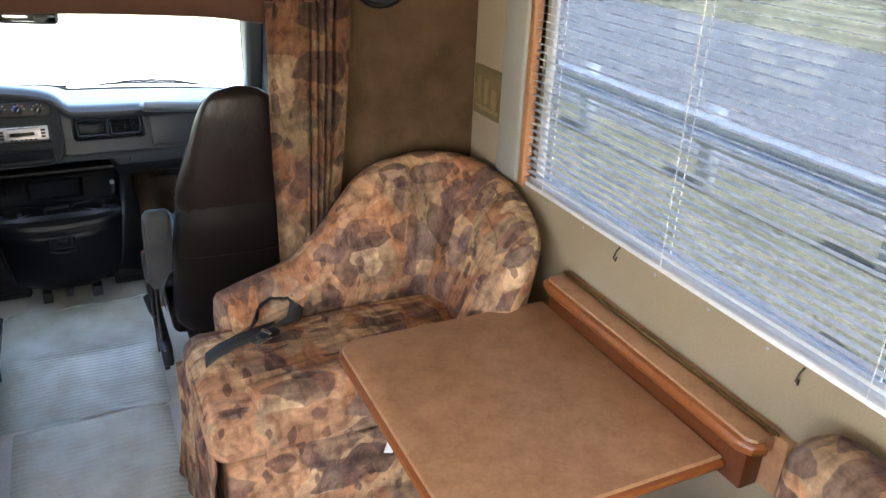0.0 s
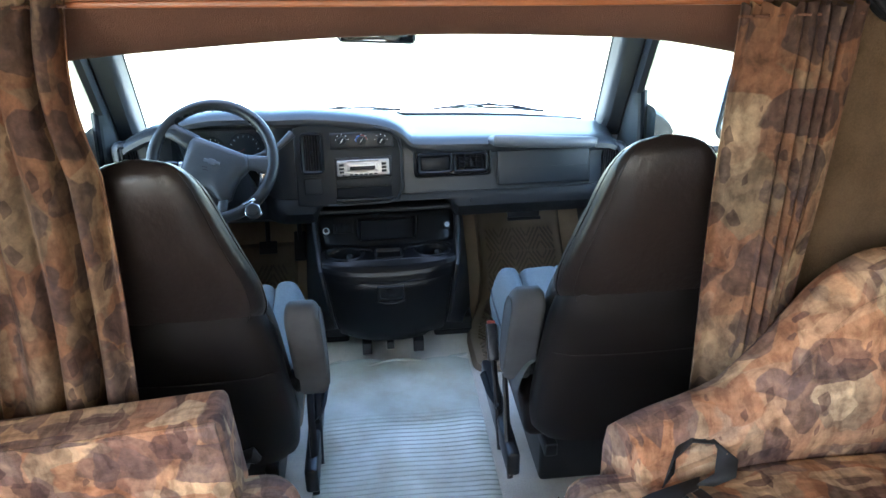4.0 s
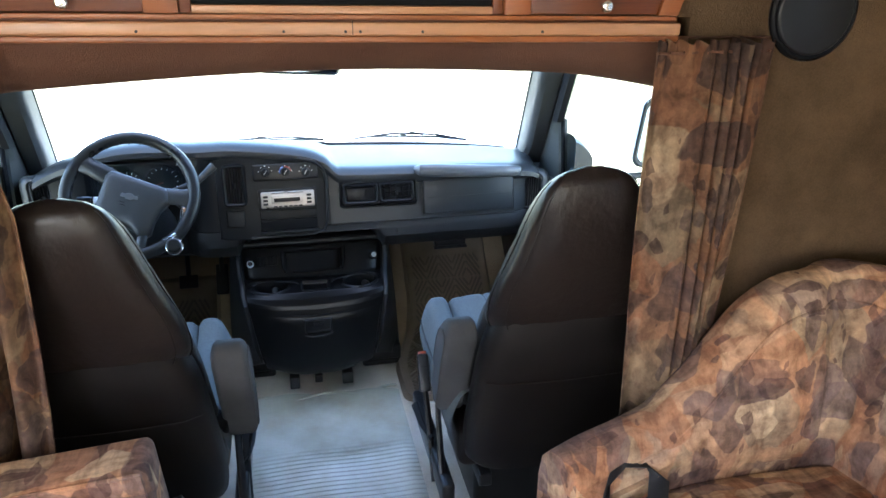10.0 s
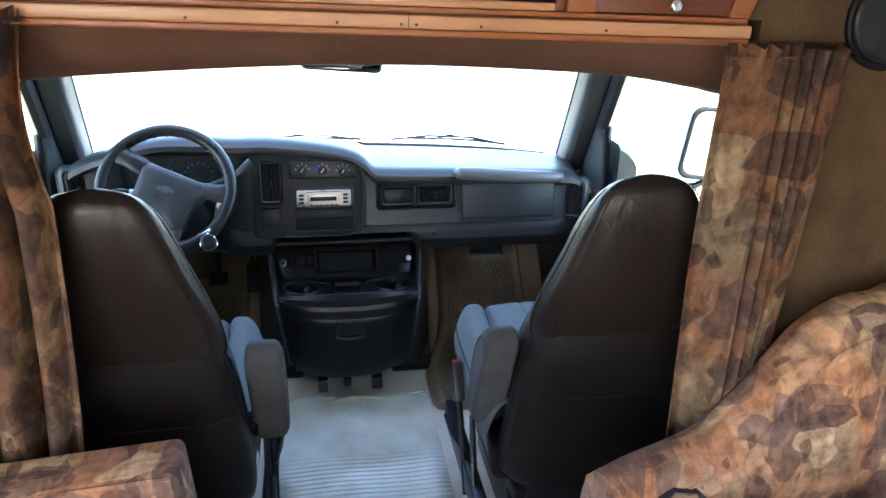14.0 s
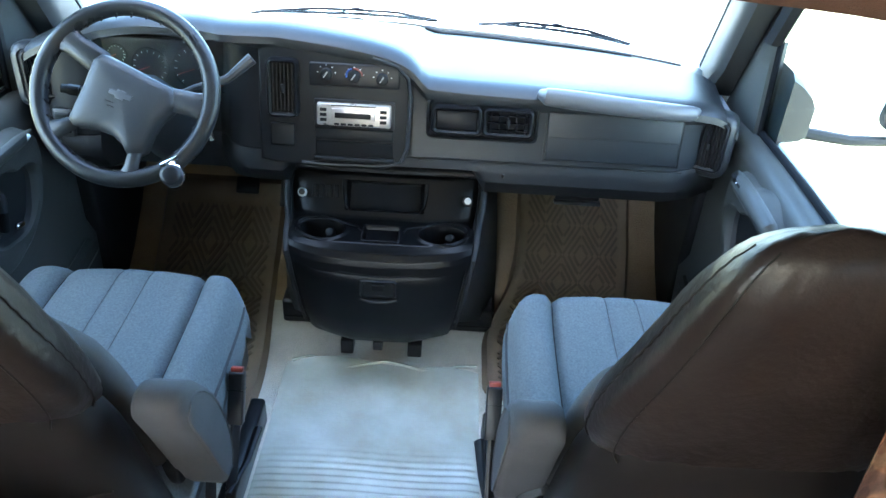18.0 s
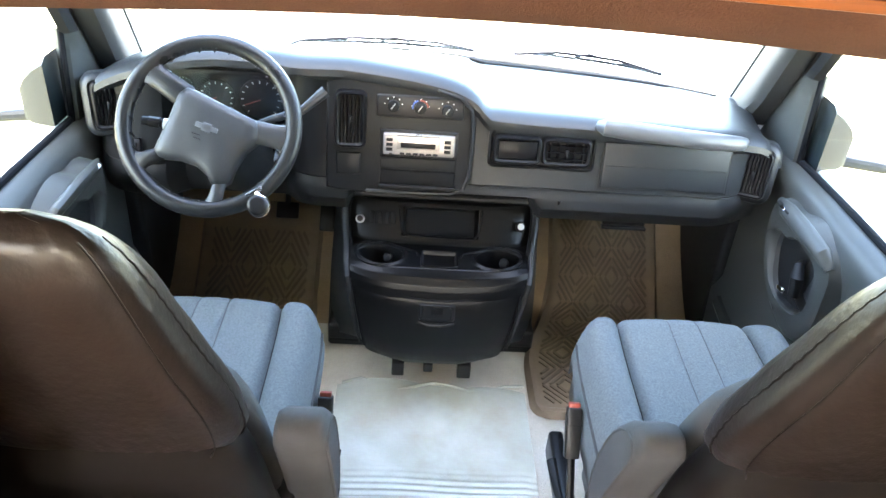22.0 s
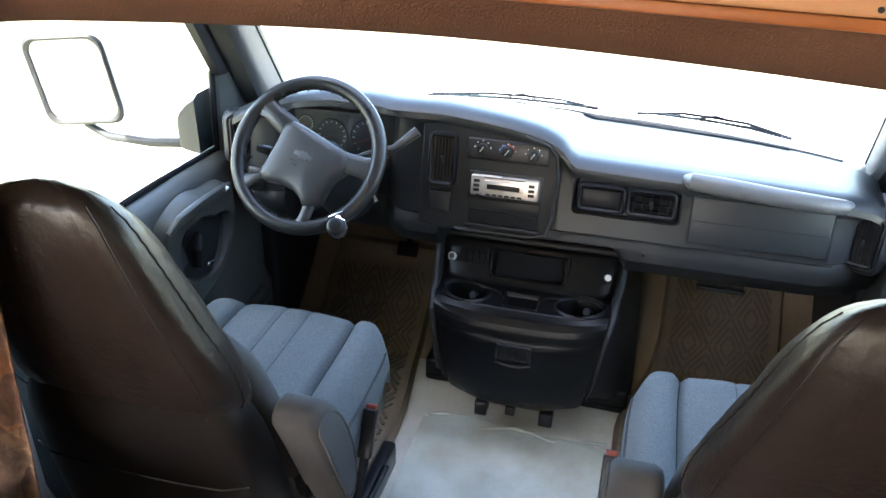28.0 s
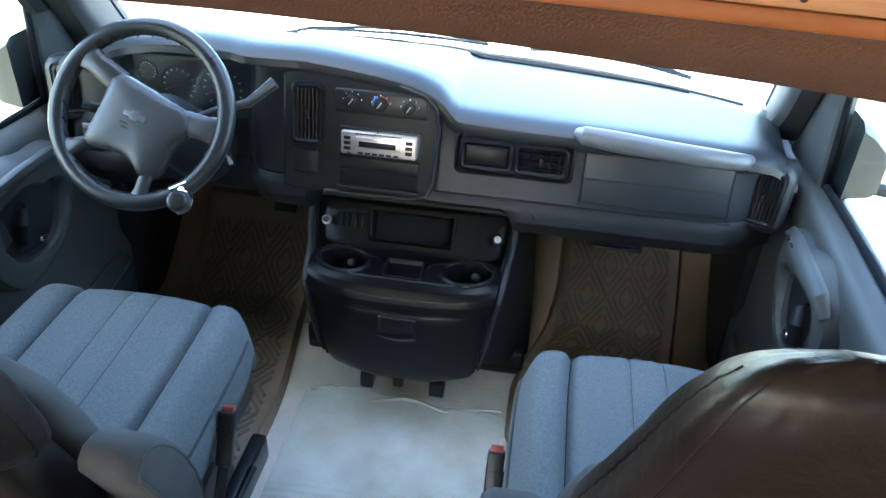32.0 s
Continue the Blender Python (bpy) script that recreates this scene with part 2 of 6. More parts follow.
TOE = surf("toe_carpet", (0.26, 0.195, 0.13), (0.38, 0.295, 0.20), 0.95, 6, 260, 1.0, 0.005, spec=0.1)
BAR = surf("grab_bar", (0.068, 0.072, 0.0784), (0.092, 0.096, 0.104), 0.30, 3, 500, 0.2, 0.0004, spec=0.4)
MATRUB = surf("mat_rubber", (0.153, 0.117, 0.081), (0.216, 0.1665, 0.117), 0.6, 8, 300, 0.4, 0.001)
HEAD = surf("brown_fabric", (0.100, 0.047, 0.030), (0.145, 0.072, 0.047), 0.95, 5, 350, 0.8, 0.002, spec=0.1)
BEIGE = surf("beige_wall", (0.336, 0.272, 0.184), (0.4, 0.336, 0.24), 0.7, 4, 200, 0.25, 0.0008)
BROWNWALL = surf("partition_fabric", (0.060, 0.036, 0.019), (0.112, 0.070, 0.038), 0.95, 9, 300, 0.8, 0.002, spec=0.1)
RIM = surf("rim_vinyl", (0.0125, 0.013, 0.014), (0.022, 0.023, 0.0243), 0.30, 9, 420, 0.5, 0.0008, spec=0.30)
# mat rubber darkened to paint the tread's recessed shadows
MATSHADE = surf("mat_tread_shade", (0.10, 0.080, 0.056), (0.15, 0.120, 0.085), 0.7, 8, 300, 0.4, 0.001)
CREAM = surf("cream_wall", (0.31, 0.245, 0.155), (0.37, 0.300, 0.200), 0.6, 4, 200, 0.2, 0.0008)
GREYTRIM = surf("grey_trim", (0.3, 0.3, 0.27), (0.36, 0.36, 0.3225), 0.5, 5, 200, 0.2, 0.0008)
CEIL = surf("ceiling_cloth", (0.62, 0.58, 0.50), (0.70, 0.66, 0.58), 0.9, 5, 250, 0.4, 0.001)
TABLE = surf("table_laminate", (0.323, 0.1573, 0.0748), (0.476, 0.2677, 0.1487), 0.32, 14, 90, 0.1, 0.0004)
OAK = wood("oak", (0.170, 0.046, 0.010), (0.275, 0.086, 0.022))
OAK_PALE = wood("pale_oak", (0.30, 0.135, 0.058), (0.45, 0.225, 0.110), 0.3)
OAK_DARK = wood("dark_oak", (0.072, 0.0165, 0.0045), (0.135, 0.037, 0.0105))
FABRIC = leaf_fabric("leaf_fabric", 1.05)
# same leaf print, darkened in colour for the shade on the curtains
CURTAIN = leaf_fabric("dimmed_leaf_fabric", 0.48)
BLIND = surf("blind_enamel", (0.80, 0.81, 0.84), (0.86, 0.87, 0.89), 0.35, 5, 100, 0.05, 0.0002)
TINTED = glass("tinted_glass", (0.31, 0.335, 0.365))
GLASS = glass("window_glass", (0.97, 0.98, 0.98))
CAB_GLASS = glass("green_tinted_glass", (0.87, 0.97, 0.955))
MIRROR = surf("mirror", (0.8, 0.82, 0.84), (0.84, 0.86, 0.88), 0.03, 3, 50, 0.0, 0.0001, metal=1.0, wear=0.01)
# mirror metal coloured dark to imitate a dark reflection in the rear-view mirror
DARKENED_MIRROR = surf("darkened_mirror", (0.12, 0.14, 0.16), (0.14, 0.16, 0.18), 0.05, 3, 50, 0.0, 0.0001, metal=1.0, wear=0.01)
WHITE = surf("white_paint", (0.70, 0.71, 0.70), (0.78, 0.79, 0.78), 0.3, 3, 120, 0.1, 0.0005)
RUBBER = surf("wiper_rubber", (0.004, 0.0045, 0.006), (0.007, 0.008, 0.010), 0.9, 8, 300, 0.2, 0.0004, spec=0.1)
RED = surf("red_plastic", (0.20, 0.030, 0.018), (0.26, 0.045, 0.025), 0.4)
GRASS = surf("dry_grass", (0.085, 0.085, 0.045), (0.20, 0.19, 0.13), 0.95, 1.2, 30, 1.0, 0.03)
ROAD = surf("asphalt", (0.10, 0.105, 0.115), (0.15, 0.155, 0.165), 0.9, 0.6, 60, 0.6, 0.01)
STEEL = surf("galvanised_steel", (0.42, 0.45, 0.48), (0.55, 0.58, 0.6), 0.45, 4, 90, 0.1, 0.001, metal=0.6)


# ---- shapes ----
ORIGIN = {}


def thing(name, label, category, at=(0, 0, 0), group="", kind=""):
    ob = new(name)
    ob.location = at
    ORIGIN[ob] = Vector(at)
    return tagged(ob, label, category, group, kind)


def part(name, bm, material, parent=None, label="", smooth=True, angle=35):
    """One mesh in world coordinates, linked under a thing or a part."""
    o = ORIGIN.get(parent, Vector((0, 0, 0)))
    if o.length:
        bmesh.ops.translate(bm, verts=bm.verts, vec=-o)
    me = bpy.data.meshes.new(name)
    bm.to_mesh(me)
    bm.free()
    me.materials.append(material)
    if smooth:
        me.shade_smooth()
        me.set_sharp_from_angle(angle=radians(angle))
    ob = new(name, me)
    ORIGIN[ob] = o
    if parent is not None:
        ob.parent = parent
    return tagged(ob, label)


def setting(name, bm, material, label, smooth=True, category="structure"):
    return tagged(part(name, bm, material, None, label, smooth), label, category, kind="structure")


def box(x0, x1, y0, y1, z0, z1, bevel=0.0, seg=3, m=None, bm=None):
    bm = bm or bmesh.new()
    got = bmesh.ops.create_cube(bm, size=1.0)["verts"]
    for v in got:
        v.co = Vector((x0 + (v.co.x + 0.5) * (x1 - x0), y0 + (v.co.y + 0.5) * (y1 - y0), z0 + (v.co.z + 0.5) * (z1 - z0)))
    if bevel > 0:
        edges = list({e for v in got for e in v.link_edges})
        out = bmesh.ops.bevel(bm, geom=edges, offset=bevel, segments=seg, profile=0.5, affect="EDGES", clamp_overlap=True)
        got = list({v for f in out["faces"] for v in f.verts} | {v for v in got if v.is_valid})
    if m is not None:
        bmesh.ops.transform(bm, matrix=m, verts=got)
    return bm


def obox(centre, size, rot=(0, 0, 0), bevel=0.0, seg=3, bm=None):
    sx, sy, sz = (s / 2 for s in size)
    return box(-sx, sx, -sy, sy, -sz, sz, bevel, seg, pose(*centre, *rot), bm)


def grid_mesh(rows, closed=False, cap=False, bm=None):
    """A sheet through rows of points; closed: each row is a ring; cap: the first and last rings are filled."""
    bm = bm or bmesh.new()
    vs = [[bm.verts.new(p) for p in r] for r in rows]
    n = len(rows[0])
    for a, b in zip(vs, vs[1:]):
        for i in range(n if closed else n - 1):
            j = (i + 1) % n
            bm.faces.new((a[i], a[j], b[j], b[i]))
    if cap:
        bm.faces.new(list(reversed(vs[0])))
        bm.faces.new(vs[-1])
    bmesh.ops.recalc_face_normals(bm, faces=bm.faces)
    return bm


def tube(points, r, n=10, closed=False, bm=None, flat=1.0):
    pts = [Vector(p) for p in points]
    rows = []
    side = None
    for i, p in enumerate(pts):
        a = pts[i - 1] if i or closed else p
        b = pts[(i + 1) % len(pts)] if i < len(pts) - 1 or closed else p
        t = (b - a).normalized()
        if side is None:
            side = t.orthogonal().normalized()
        side = (side - side.dot(t) * t).normalized()
        up = t.cross(side)
        rr = r[i] if isinstance(r, (list, tuple)) else r
        rows.append([p + rr * (math.cos(k) * side + flat * math.sin(k) * up) for k in (2 * math.pi * q / n for q in range(n))])
    if closed:
        first = rows[0]
        last = rows[-1]
        shift = min(range(n), key=lambda s: sum((first[(q + s) % n] - last[q]).length for q in range(n)))
        rows.append([first[(q + shift) % n] for q in range(n)])
    bm = grid_mesh(rows, True, not closed, bm)
    if closed:
        bmesh.ops.remove_doubles(bm, verts=bm.verts, dist=1e-5)
    return bm


def disc(centre, r, depth, axis=(0, -1, 0), n=28, bevel=0.0, bm=None, r2=None):
    """A short cylinder whose back rests at centre and which stands out along axis."""
    bm = bm or bmesh.new()
    got = bmesh.ops.create_cone(bm, cap_ends=True, segments=n, radius1=r, radius2=r if r2 is None else r2, depth=depth)["verts"]
    if bevel:
        edges = [e for e in {e for v in got for e in v.link_edges} if all(v.co.z > 0 for v in e.verts)]
        out = bmesh.ops.bevel(bm, geom=edges, offset=bevel, segments=3, profile=0.5, affect="EDGES")
        got = list({v for v in got if v.is_valid} | {v for f in out["faces"] for v in f.verts})
    q = Vector(axis).to_track_quat("Z", "Y").to_matrix().to_4x4()
    bmesh.ops.transform(bm, matrix=Matrix.Translation(Vector(centre) + Vector(axis).normalized() * depth / 2) @ q, verts=got)
    return bm


def ring(centre, r, thick, axis=(0, -1, 0), n=32, m=8, bm=None, squash=1.0):
    q = Vector(axis).to_track_quat("Z", "Y").to_matrix()
    pts = [Vector(centre) + q @ Vector((r * math.cos(a), squash * r * math.sin(a), 0)) for a in (2 * math.pi * k / n for k in range(n))]
    return tube(pts, thick, m, True, bm)


def curve(xs, ys):
    """A smooth function through points."""
    xs, ys = np.array(xs, float), np.array(ys, float)
    step = np.diff(ys) / np.diff(xs)
    slope = np.r_[step[0], np.where(step[1:] * step[:-1] > 0, 2 * step[1:] * step[:-1] / (step[1:] + step[:-1] + 1e-12), 0.0), step[-1]]

    def f(x):
        i = int(np.clip(np.searchsorted(xs, x) - 1, 0, len(xs) - 2))
        h = xs[i + 1] - xs[i]
        t = float(np.clip((x - xs[i]) / h, 0, 1))
        a, c = slope[i] * h, slope[i + 1] * h
        return float((2 * t**3 - 3 * t**2 + 1) * ys[i] + (t**3 - 2 * t**2 + t) * a + (3 * t**2 - 2 * t**3) * ys[i + 1] + (t**3 - t**2) * c)

    return f


def ease(x, lo, hi):
    t = max(0.0, min(1.0, (x - lo) / (hi - lo)))
    return t * t * (3 - 2 * t)


def rounded(w, h, r, n=5):
    """Outline of a rectangle with round corners about the origin."""
    out = []
    for cx, cz, a0 in ((w / 2 - r, h / 2 - r, 0), (-w / 2 + r, h / 2 - r, 90), (-w / 2 + r, -h / 2 + r, 180), (w / 2 - r, -h / 2 + r, 270)):
        out += [(cx + r * math.cos(radians(a0 + 90 * k / n)), cz + r * math.sin(radians(a0 + 90 * k / n))) for k in range(n + 1)]
    return out


def wall_with_holes(axis, at, thick, u0, u1, v0, v1, holes):
    """A wall across one axis with rectangular openings that go through it."""
    us = sorted({u0, u1, *(h[0] for h in holes), *(h[1] for h in holes)})
    vs = sorted({v0, v1, *(h[2] for h in holes), *(h[3] for h in holes)})
    bm = bmesh.new()
    for a, b in zip(us, us[1:]):
        for c, d in zip(vs, vs[1:]):
            mu, mv = (a + b) / 2, (c + d) / 2
            if any(h[0] < mu < h[1] and h[2] < mv < h[3] for h in holes):
                continue
            lo, hi = min(at, at + thick), max(at, at + thick)
            box(*((lo, hi, a, b) if axis == "x" else (a, b, lo, hi)), c, d, bm=bm)
    bmesh.ops.remove_doubles(bm, verts=bm.verts, dist=1e-5)
    seen = {}
    for f in bm.faces:
        seen.setdefault(tuple(round(k, 4) for k in f.calc_center_median()), []).append(f)
    bmesh.ops.delete(bm, geom=[f for g in seen.values() if len(g) > 1 for f in g], context="FACES")
    return bm


# ---- the large structure ----
WX, YP, ZC = 1.335, -0.965, 2.05      # coach half width, partition face, coach ceiling
setting("floor", box(-WX, WX, -6.0, -0.755, -0.06, 0.0), LINO, "pale vinyl coach floor under a clear runner")
setting("floor_cab", box(-0.95, 0.95, -0.755, 0.78, -0.06, -0.003), CARPET, "beige cut-pile carpet of the driving cab")
TOE_LINE = [(0.38, -0.002), (0.46, 0.012), (0.54, 0.062), (0.66, 0.165), (0.78, 0.30), (0.87, 0.45), (0.93, 0.60)]
rows = [[(x, y, z) for y, z in TOE_LINE] for x in (-0.95, -0.5, 0.0, 0.5, 0.95)]
setting("floor_toe_board", grid_mesh(rows), TOE, "brown carpet rising up the foot wells")
setting("wall_firewall", box(-0.97, 0.97, 0.94, 0.98, -0.06, 0.70), BLACK, "black firewall ahead of the foot wells")
WIN = (-3.05, -1.325, 0.905, 1.75)
setting("wall_right", wall_with_holes("x", WX, 0.05, -6.0, YP, 0.0, ZC, [WIN]), CREAM, "cream-coloured coach side wall with a window opening")
# left and rear window openings are out of view, assumed for the added fill lamps
setting("wall_left", wall_with_holes("x", -WX, -0.05, -6.0, YP, 0.0, ZC, [(-4.6, -2.2, 0.90, 1.75)]), CREAM, "cream-coloured coach side wall with a long window")
setting("wall_rear", wall_with_holes("y", -6.0, -0.05, -WX, WX, 0.0, ZC, [(-0.9, 0.9, 0.9, 1.75)]), CREAM, "plain cream rear wall with a window opening")
setting("ceiling", box(-WX, WX, -6.0, YP + 0.1, ZC, ZC + 0.05), CEIL, "off-white coach ceiling")
setting("wall_partition", wall_with_holes("y", YP, 0.05, -WX, WX, 0.0, ZC, [(-0.69, 0.73, 0.0, 1.465)]), BROWNWALL, "brown fabric-covered partition behind the cab")
setting("trim_corner", box(WX - 0.016, WX - 0.002, -1.165, YP - 0.003, 0.0, ZC, 0.004), BEIGE, "beige corner panel beside the window")
setting("trim_post", box(WX - 0.03, WX - 0.001, -1.295, -1.165, 0.90, ZC, 0.012), GREYTRIM, "grey post trim beside the window")
setting("trim_window_edge", box(WX - 0.025, WX + 0.02, -1.325, -1.297, 0.90, 1.78, 0.006), OAK_PALE, "wooden window edge strip")


def level(x):
    return -0.024 * x


# header of brown fabric from the rail forward to the cab roof
hz = curve([-0.95, -0.75, -0.5, 0.0, 0.5, 0.75, 0.95], [1.262, 1.316, 1.342, 1.360, 1.340, 1.300, 1.245])
rows = []
for i in range(49):
    x = -0.97 + 1.94 * i / 48
    e = hz(x)
    t = 1.447 + level(x)
    rows.append([(x, -0.972, t), (x, -0.958, t - 0.010), (x, -0.93, t - 0.45 * (t - e)), (x, -0.87, e + 0.012), (x, -0.815, e + 0.001), (x, -0.80, e), (x, -0.788, e + 0.003), (x, -0.780, e + 0.012), (x, -0.775, e + 0.035), (x, -0.77, 1.46), (x, -0.95, 1.50)])
setting("trim_header", grid_mesh(rows), HEAD, "brown fabric header over the cab opening")
part("seam", tube([(x, -0.792, hz(x) + 0.001) for x in (-0.9 + 0.06 * k for k in range(31))], 0.004, 6), HEAD, bpy.data.objects["trim_header"])
rows = []
for i in range(31):
    x = -0.95 + 1.90 * i / 30
    drop = 0.05 * abs(x / 0.95) ** 4
    rows.append([(x, -0.59, 1.385 - drop), (x, -0.3, 1.385 - drop), (x, -0.17, 1.36 - drop), (x, -0.15, 1.40 - drop), (x, -0.59, 1.45)])
setting("ceiling_cab", grid_mesh(rows), PILLAR, "grey cab headliner")
for s, n in ((-1, "left"), (1, "right")):
    setting(f"wall_cab_{n}", box(min(s * 0.91, s * 0.97), max(s * 0.91, s * 0.97), YP + 0.052, -0.70, 0.0, 1.42, 0.01), GREYTRIM, "pale grey cab side trim behind the door")
    setting(f"trim_kick_{n}", box(min(s * 0.88, s * 0.95), max(s * 0.88, s * 0.95), 0.36, 0.935, 0.0, 0.72, 0.02), DASH_LOW, "dark kick panel beside the foot well")


CX = -0.008                          # centre line of the cab


def pillar(s):
    """Windscreen pillar trim: from the glass edge round to the gap beside the door frame."""
    rows = []
    for k in range(15):
        d = -0.04 + 0.62 * k / 14
        foot = 0.05 * max(0.0, 1 - (d + 0.04) / 0.09) ** 2
        pts = [(0.897 - 0.18 * d, 0.635 - 0.98 * d), (0.889 - 0.175 * d, 0.585 - 0.95 * d), (0.872 - 0.13 * d - foot, 0.47 - 0.82 * d), (0.874 - 0.12 * d - foot, 0.435 - 0.78 * d), (0.884 - 0.11 * d - 0.5 * foot, 0.412 - 0.76 * d), (0.925 - 0.09 * d, 0.400 - 0.75 * d), (0.950 - 0.09 * d, 0.430 - 0.78 * d), (0.950 - 0.16 * d, 0.60 - 0.95 * d)]
        rows.append([(CX + s * x, y, 0.80 + d) for x, y in pts])
    return grid_mesh(rows, True, True)


setting("trim_pillar_left", pillar(-1), PILLAR, "grey windscreen pillar trim")
setting("trim_pillar_right", pillar(1), PILLAR, "grey windscreen pillar trim")
for s, n in ((-1, "left"), (1, "right")):
    setting(f"trim_glass_edge_{n}", tube([(CX + s * (0.893 - 0.178 * d), 0.600 - 0.965 * d, 0.80 + d) for d in (-0.03 + 0.06 * k for k in range(11))], 0.005, 6), RUBBER, "black rubber edge of the windscreen")


def screen_y(x):
    return 0.57 + 0.26 * (1 - (x / 0.9) ** 2)


rows = []
for i in range(21):
    x = -0.92 + 1.84 * i / 20
    c = 1 - (x / 0.92) ** 2
    rows.append([(CX + x * (1 - 0.12 * f), screen_y(x) + 0.07 - (0.62 + 0.10 * c) * f, 0.765 + 0.64 * f) for f in (k / 8 for k in range(9))])
setting("window_windscreen", grid_mesh(rows), CAB_GLASS, "curved windscreen of faintly green glass")


# ---- doors of the cab ----
def cab_door(s, name):
    door = tagged(new(name), "closed grey moulded cab door with armrest and pull cup", "door", kind="structure")
    rows = []
    for i in range(20):
        y = -0.70 + 1.09 * i / 19
        z = 0.748 - 0.012 * max(0.0, y) / 0.3
        rows.append([(CX + s * x, y, z + dz) for x, dz in ((0.985, 0.0), (0.962, 0.004), (0.945, 0.003), (0.922, -0.004), (0.906, -0.016), (0.897, -0.036), (0.894, -0.07), (0.902, -0.10), (0.912, -0.14), (0.914, -0.45), (0.892, -0.50), (0.90, -0.715), (0.96, -0.745))])
    part("panel", grid_mesh(rows), DOORP, door)
    # moulded loop: armrest above, grip behind, a deep recess within
    outer = [(0.133, 0.640), (0.12, 0.69), (0.002, 0.705), (-0.15, 0.708), (-0.215, 0.684), (-0.215, 0.59), (-0.18, 0.465), (-0.105, 0.40), (-0.02, 0.41), (0.07, 0.455), (0.125, 0.56)]
    inner = [(0.093, 0.602), (0.0, 0.632), (-0.094, 0.655), (-0.150, 0.645), (-0.155, 0.58), (-0.135, 0.515), (-0.05, 0.47), (0.03, 0.472), (0.075, 0.53)]

    def contour(pts, k, x_of):
        c, out = (-0.04, 0.565), []
        pol = sorted((math.atan2(z - c[1], y - c[0]), math.hypot(z - c[1], y - c[0])) for y, z in pts)
        ang, rad = [a for a, _ in pol], [r for _, r in pol]
        ring_r = np.interp([2 * math.pi * q / 56 for q in range(56)], ang, rad, period=2 * math.pi)
        ring_r = sum(np.roll(ring_r, j) for j in (-1, 0, 1)) / 3
        for q in range(56):
            a = 2 * math.pi * q / 56
            out.append((s * x_of(math.sin(a)), c[0] + k * ring_r[q] * math.cos(a), c[1] + k * ring_r[q] * math.sin(a)))
        return out

    def lift(x):
        return lambda up: x - 0.014 * max(0.0, up) + 0.014 * max(0.0, -up)

    rows = [contour(outer, 1.03, lambda u: 0.906), contour(outer, 1.0, lift(0.888)), contour(outer, 0.96, lift(0.872)), contour(outer, 0.88, lift(0.865)), contour(inner, 1.06, lift(0.868)), contour(inner, 1.0, lift(0.876)), contour(inner, 0.97, lambda u: 0.892)]
    part("armrest", grid_mesh(rows, True), DOORP, door)
    rows = [contour(inner, 0.99, lambda u: 0.886), contour(inner, 0.93, lambda u: 0.897), contour(inner, 0.8, lambda u: 0.8985), contour(inner, 0.3, lambda u: 0.899)]
    bm = grid_mesh(rows, True)
    bm.faces.new([bm.verts.new(q) for q in rows[-1]])
    part("pull_recess", bm, DASH_LOW, door, "dark recess behind the grip")
    plate = part("switch_plate", obox((s * 0.853, 0.030, 0.694), (0.012, 0.080, 0.040), (-4, -s * 40, 0), 0.005), BEZEL, door, "dark window switch plate")
    for dy in ((-0.017, 0.017) if s < 0 else (0.0,)):
        part("switch", obox((s * 0.845, 0.030 + dy, 0.701), (0.010, 0.024, 0.020), (-4, -s * 40, 0), 0.003), CHROME if s > 0 else BLIND, plate)
    part("armrest_strip", tube([(s * 0.868, 0.105, 0.690), (s * 0.852, 0.03, 0.702), (s * 0.850, -0.08, 0.706), (s * 0.855, -0.17, 0.700), (s * 0.866, -0.20, 0.675)], [0.010, 0.021, 0.022, 0.020, 0.012], 12, flat=0.7), DOORP, door)
    part("handle_bezel", obox((s * 0.893, -0.105, 0.56), (0.010, 0.085, 0.12), (14, 0, 0), 0.014), BLACK, door)
    part("door_handle", tube([(s * 0.885, -0.055, 0.605), (s * 0.866, -0.080, 0.610), (s * 0.858, -0.105, 0.588), (s * 0.868, -0.100, 0.535), (s * 0.886, -0.075, 0.515)], [0.009, 0.014, 0.017, 0.014, 0.009], 12, flat=0.6), BEZEL, door, "grey pull lever")
    part("handle_cup", obox((s * 0.886, -0.145, 0.575), (0.010, 0.050, 0.070), (14, 0, 0), 0.008), DASH, door)
    part("lock_lever", obox((s * 0.884, -0.010, 0.492), (0.012, 0.036, 0.016), (-15, 0, 0), 0.006), CHROME, door)
    part("grab_boss", tube([(s * 0.90, -0.325, 0.675), (s * 0.884, -0.335, 0.655), (s * 0.876, -0.345, 0.60), (s * 0.884, -0.36, 0.53), (s * 0.90, -0.365, 0.50)], [0.012, 0.026, 0.032, 0.026, 0.012], 14), DOORP, door)
    part("door_pocket", tube([(s * 0.90, 0.30, 0.22), (s * 0.885, 0.0, 0.20), (s * 0.885, -0.4, 0.20), (s * 0.90, -0.62, 0.22)], 0.03, 8), DOORP, door)
    # sash ahead of the glass: a moulded triangle below, the black run of the frame above
    rows = []
    for k in range(9):
        d = -0.07 + 0.25 * k / 8
        f = 0.400 - 0.75 * d
        rows.append([(CX + s * x, y, 0.80 + d) for x, y in ((0.932 - 0.09 * d, f + 0.01), (0.928 - 0.09 * d, f - 0.012), (0.930 - 0.09 * d, 0.5 * f + 0.115), (0.938 - 0.06 * d, 0.232), (0.952 - 0.05 * d, 0.222), (0.972 - 0.05 * d, 0.235))])
    part("sash_cover", grid_mesh(rows), DOORP, door)
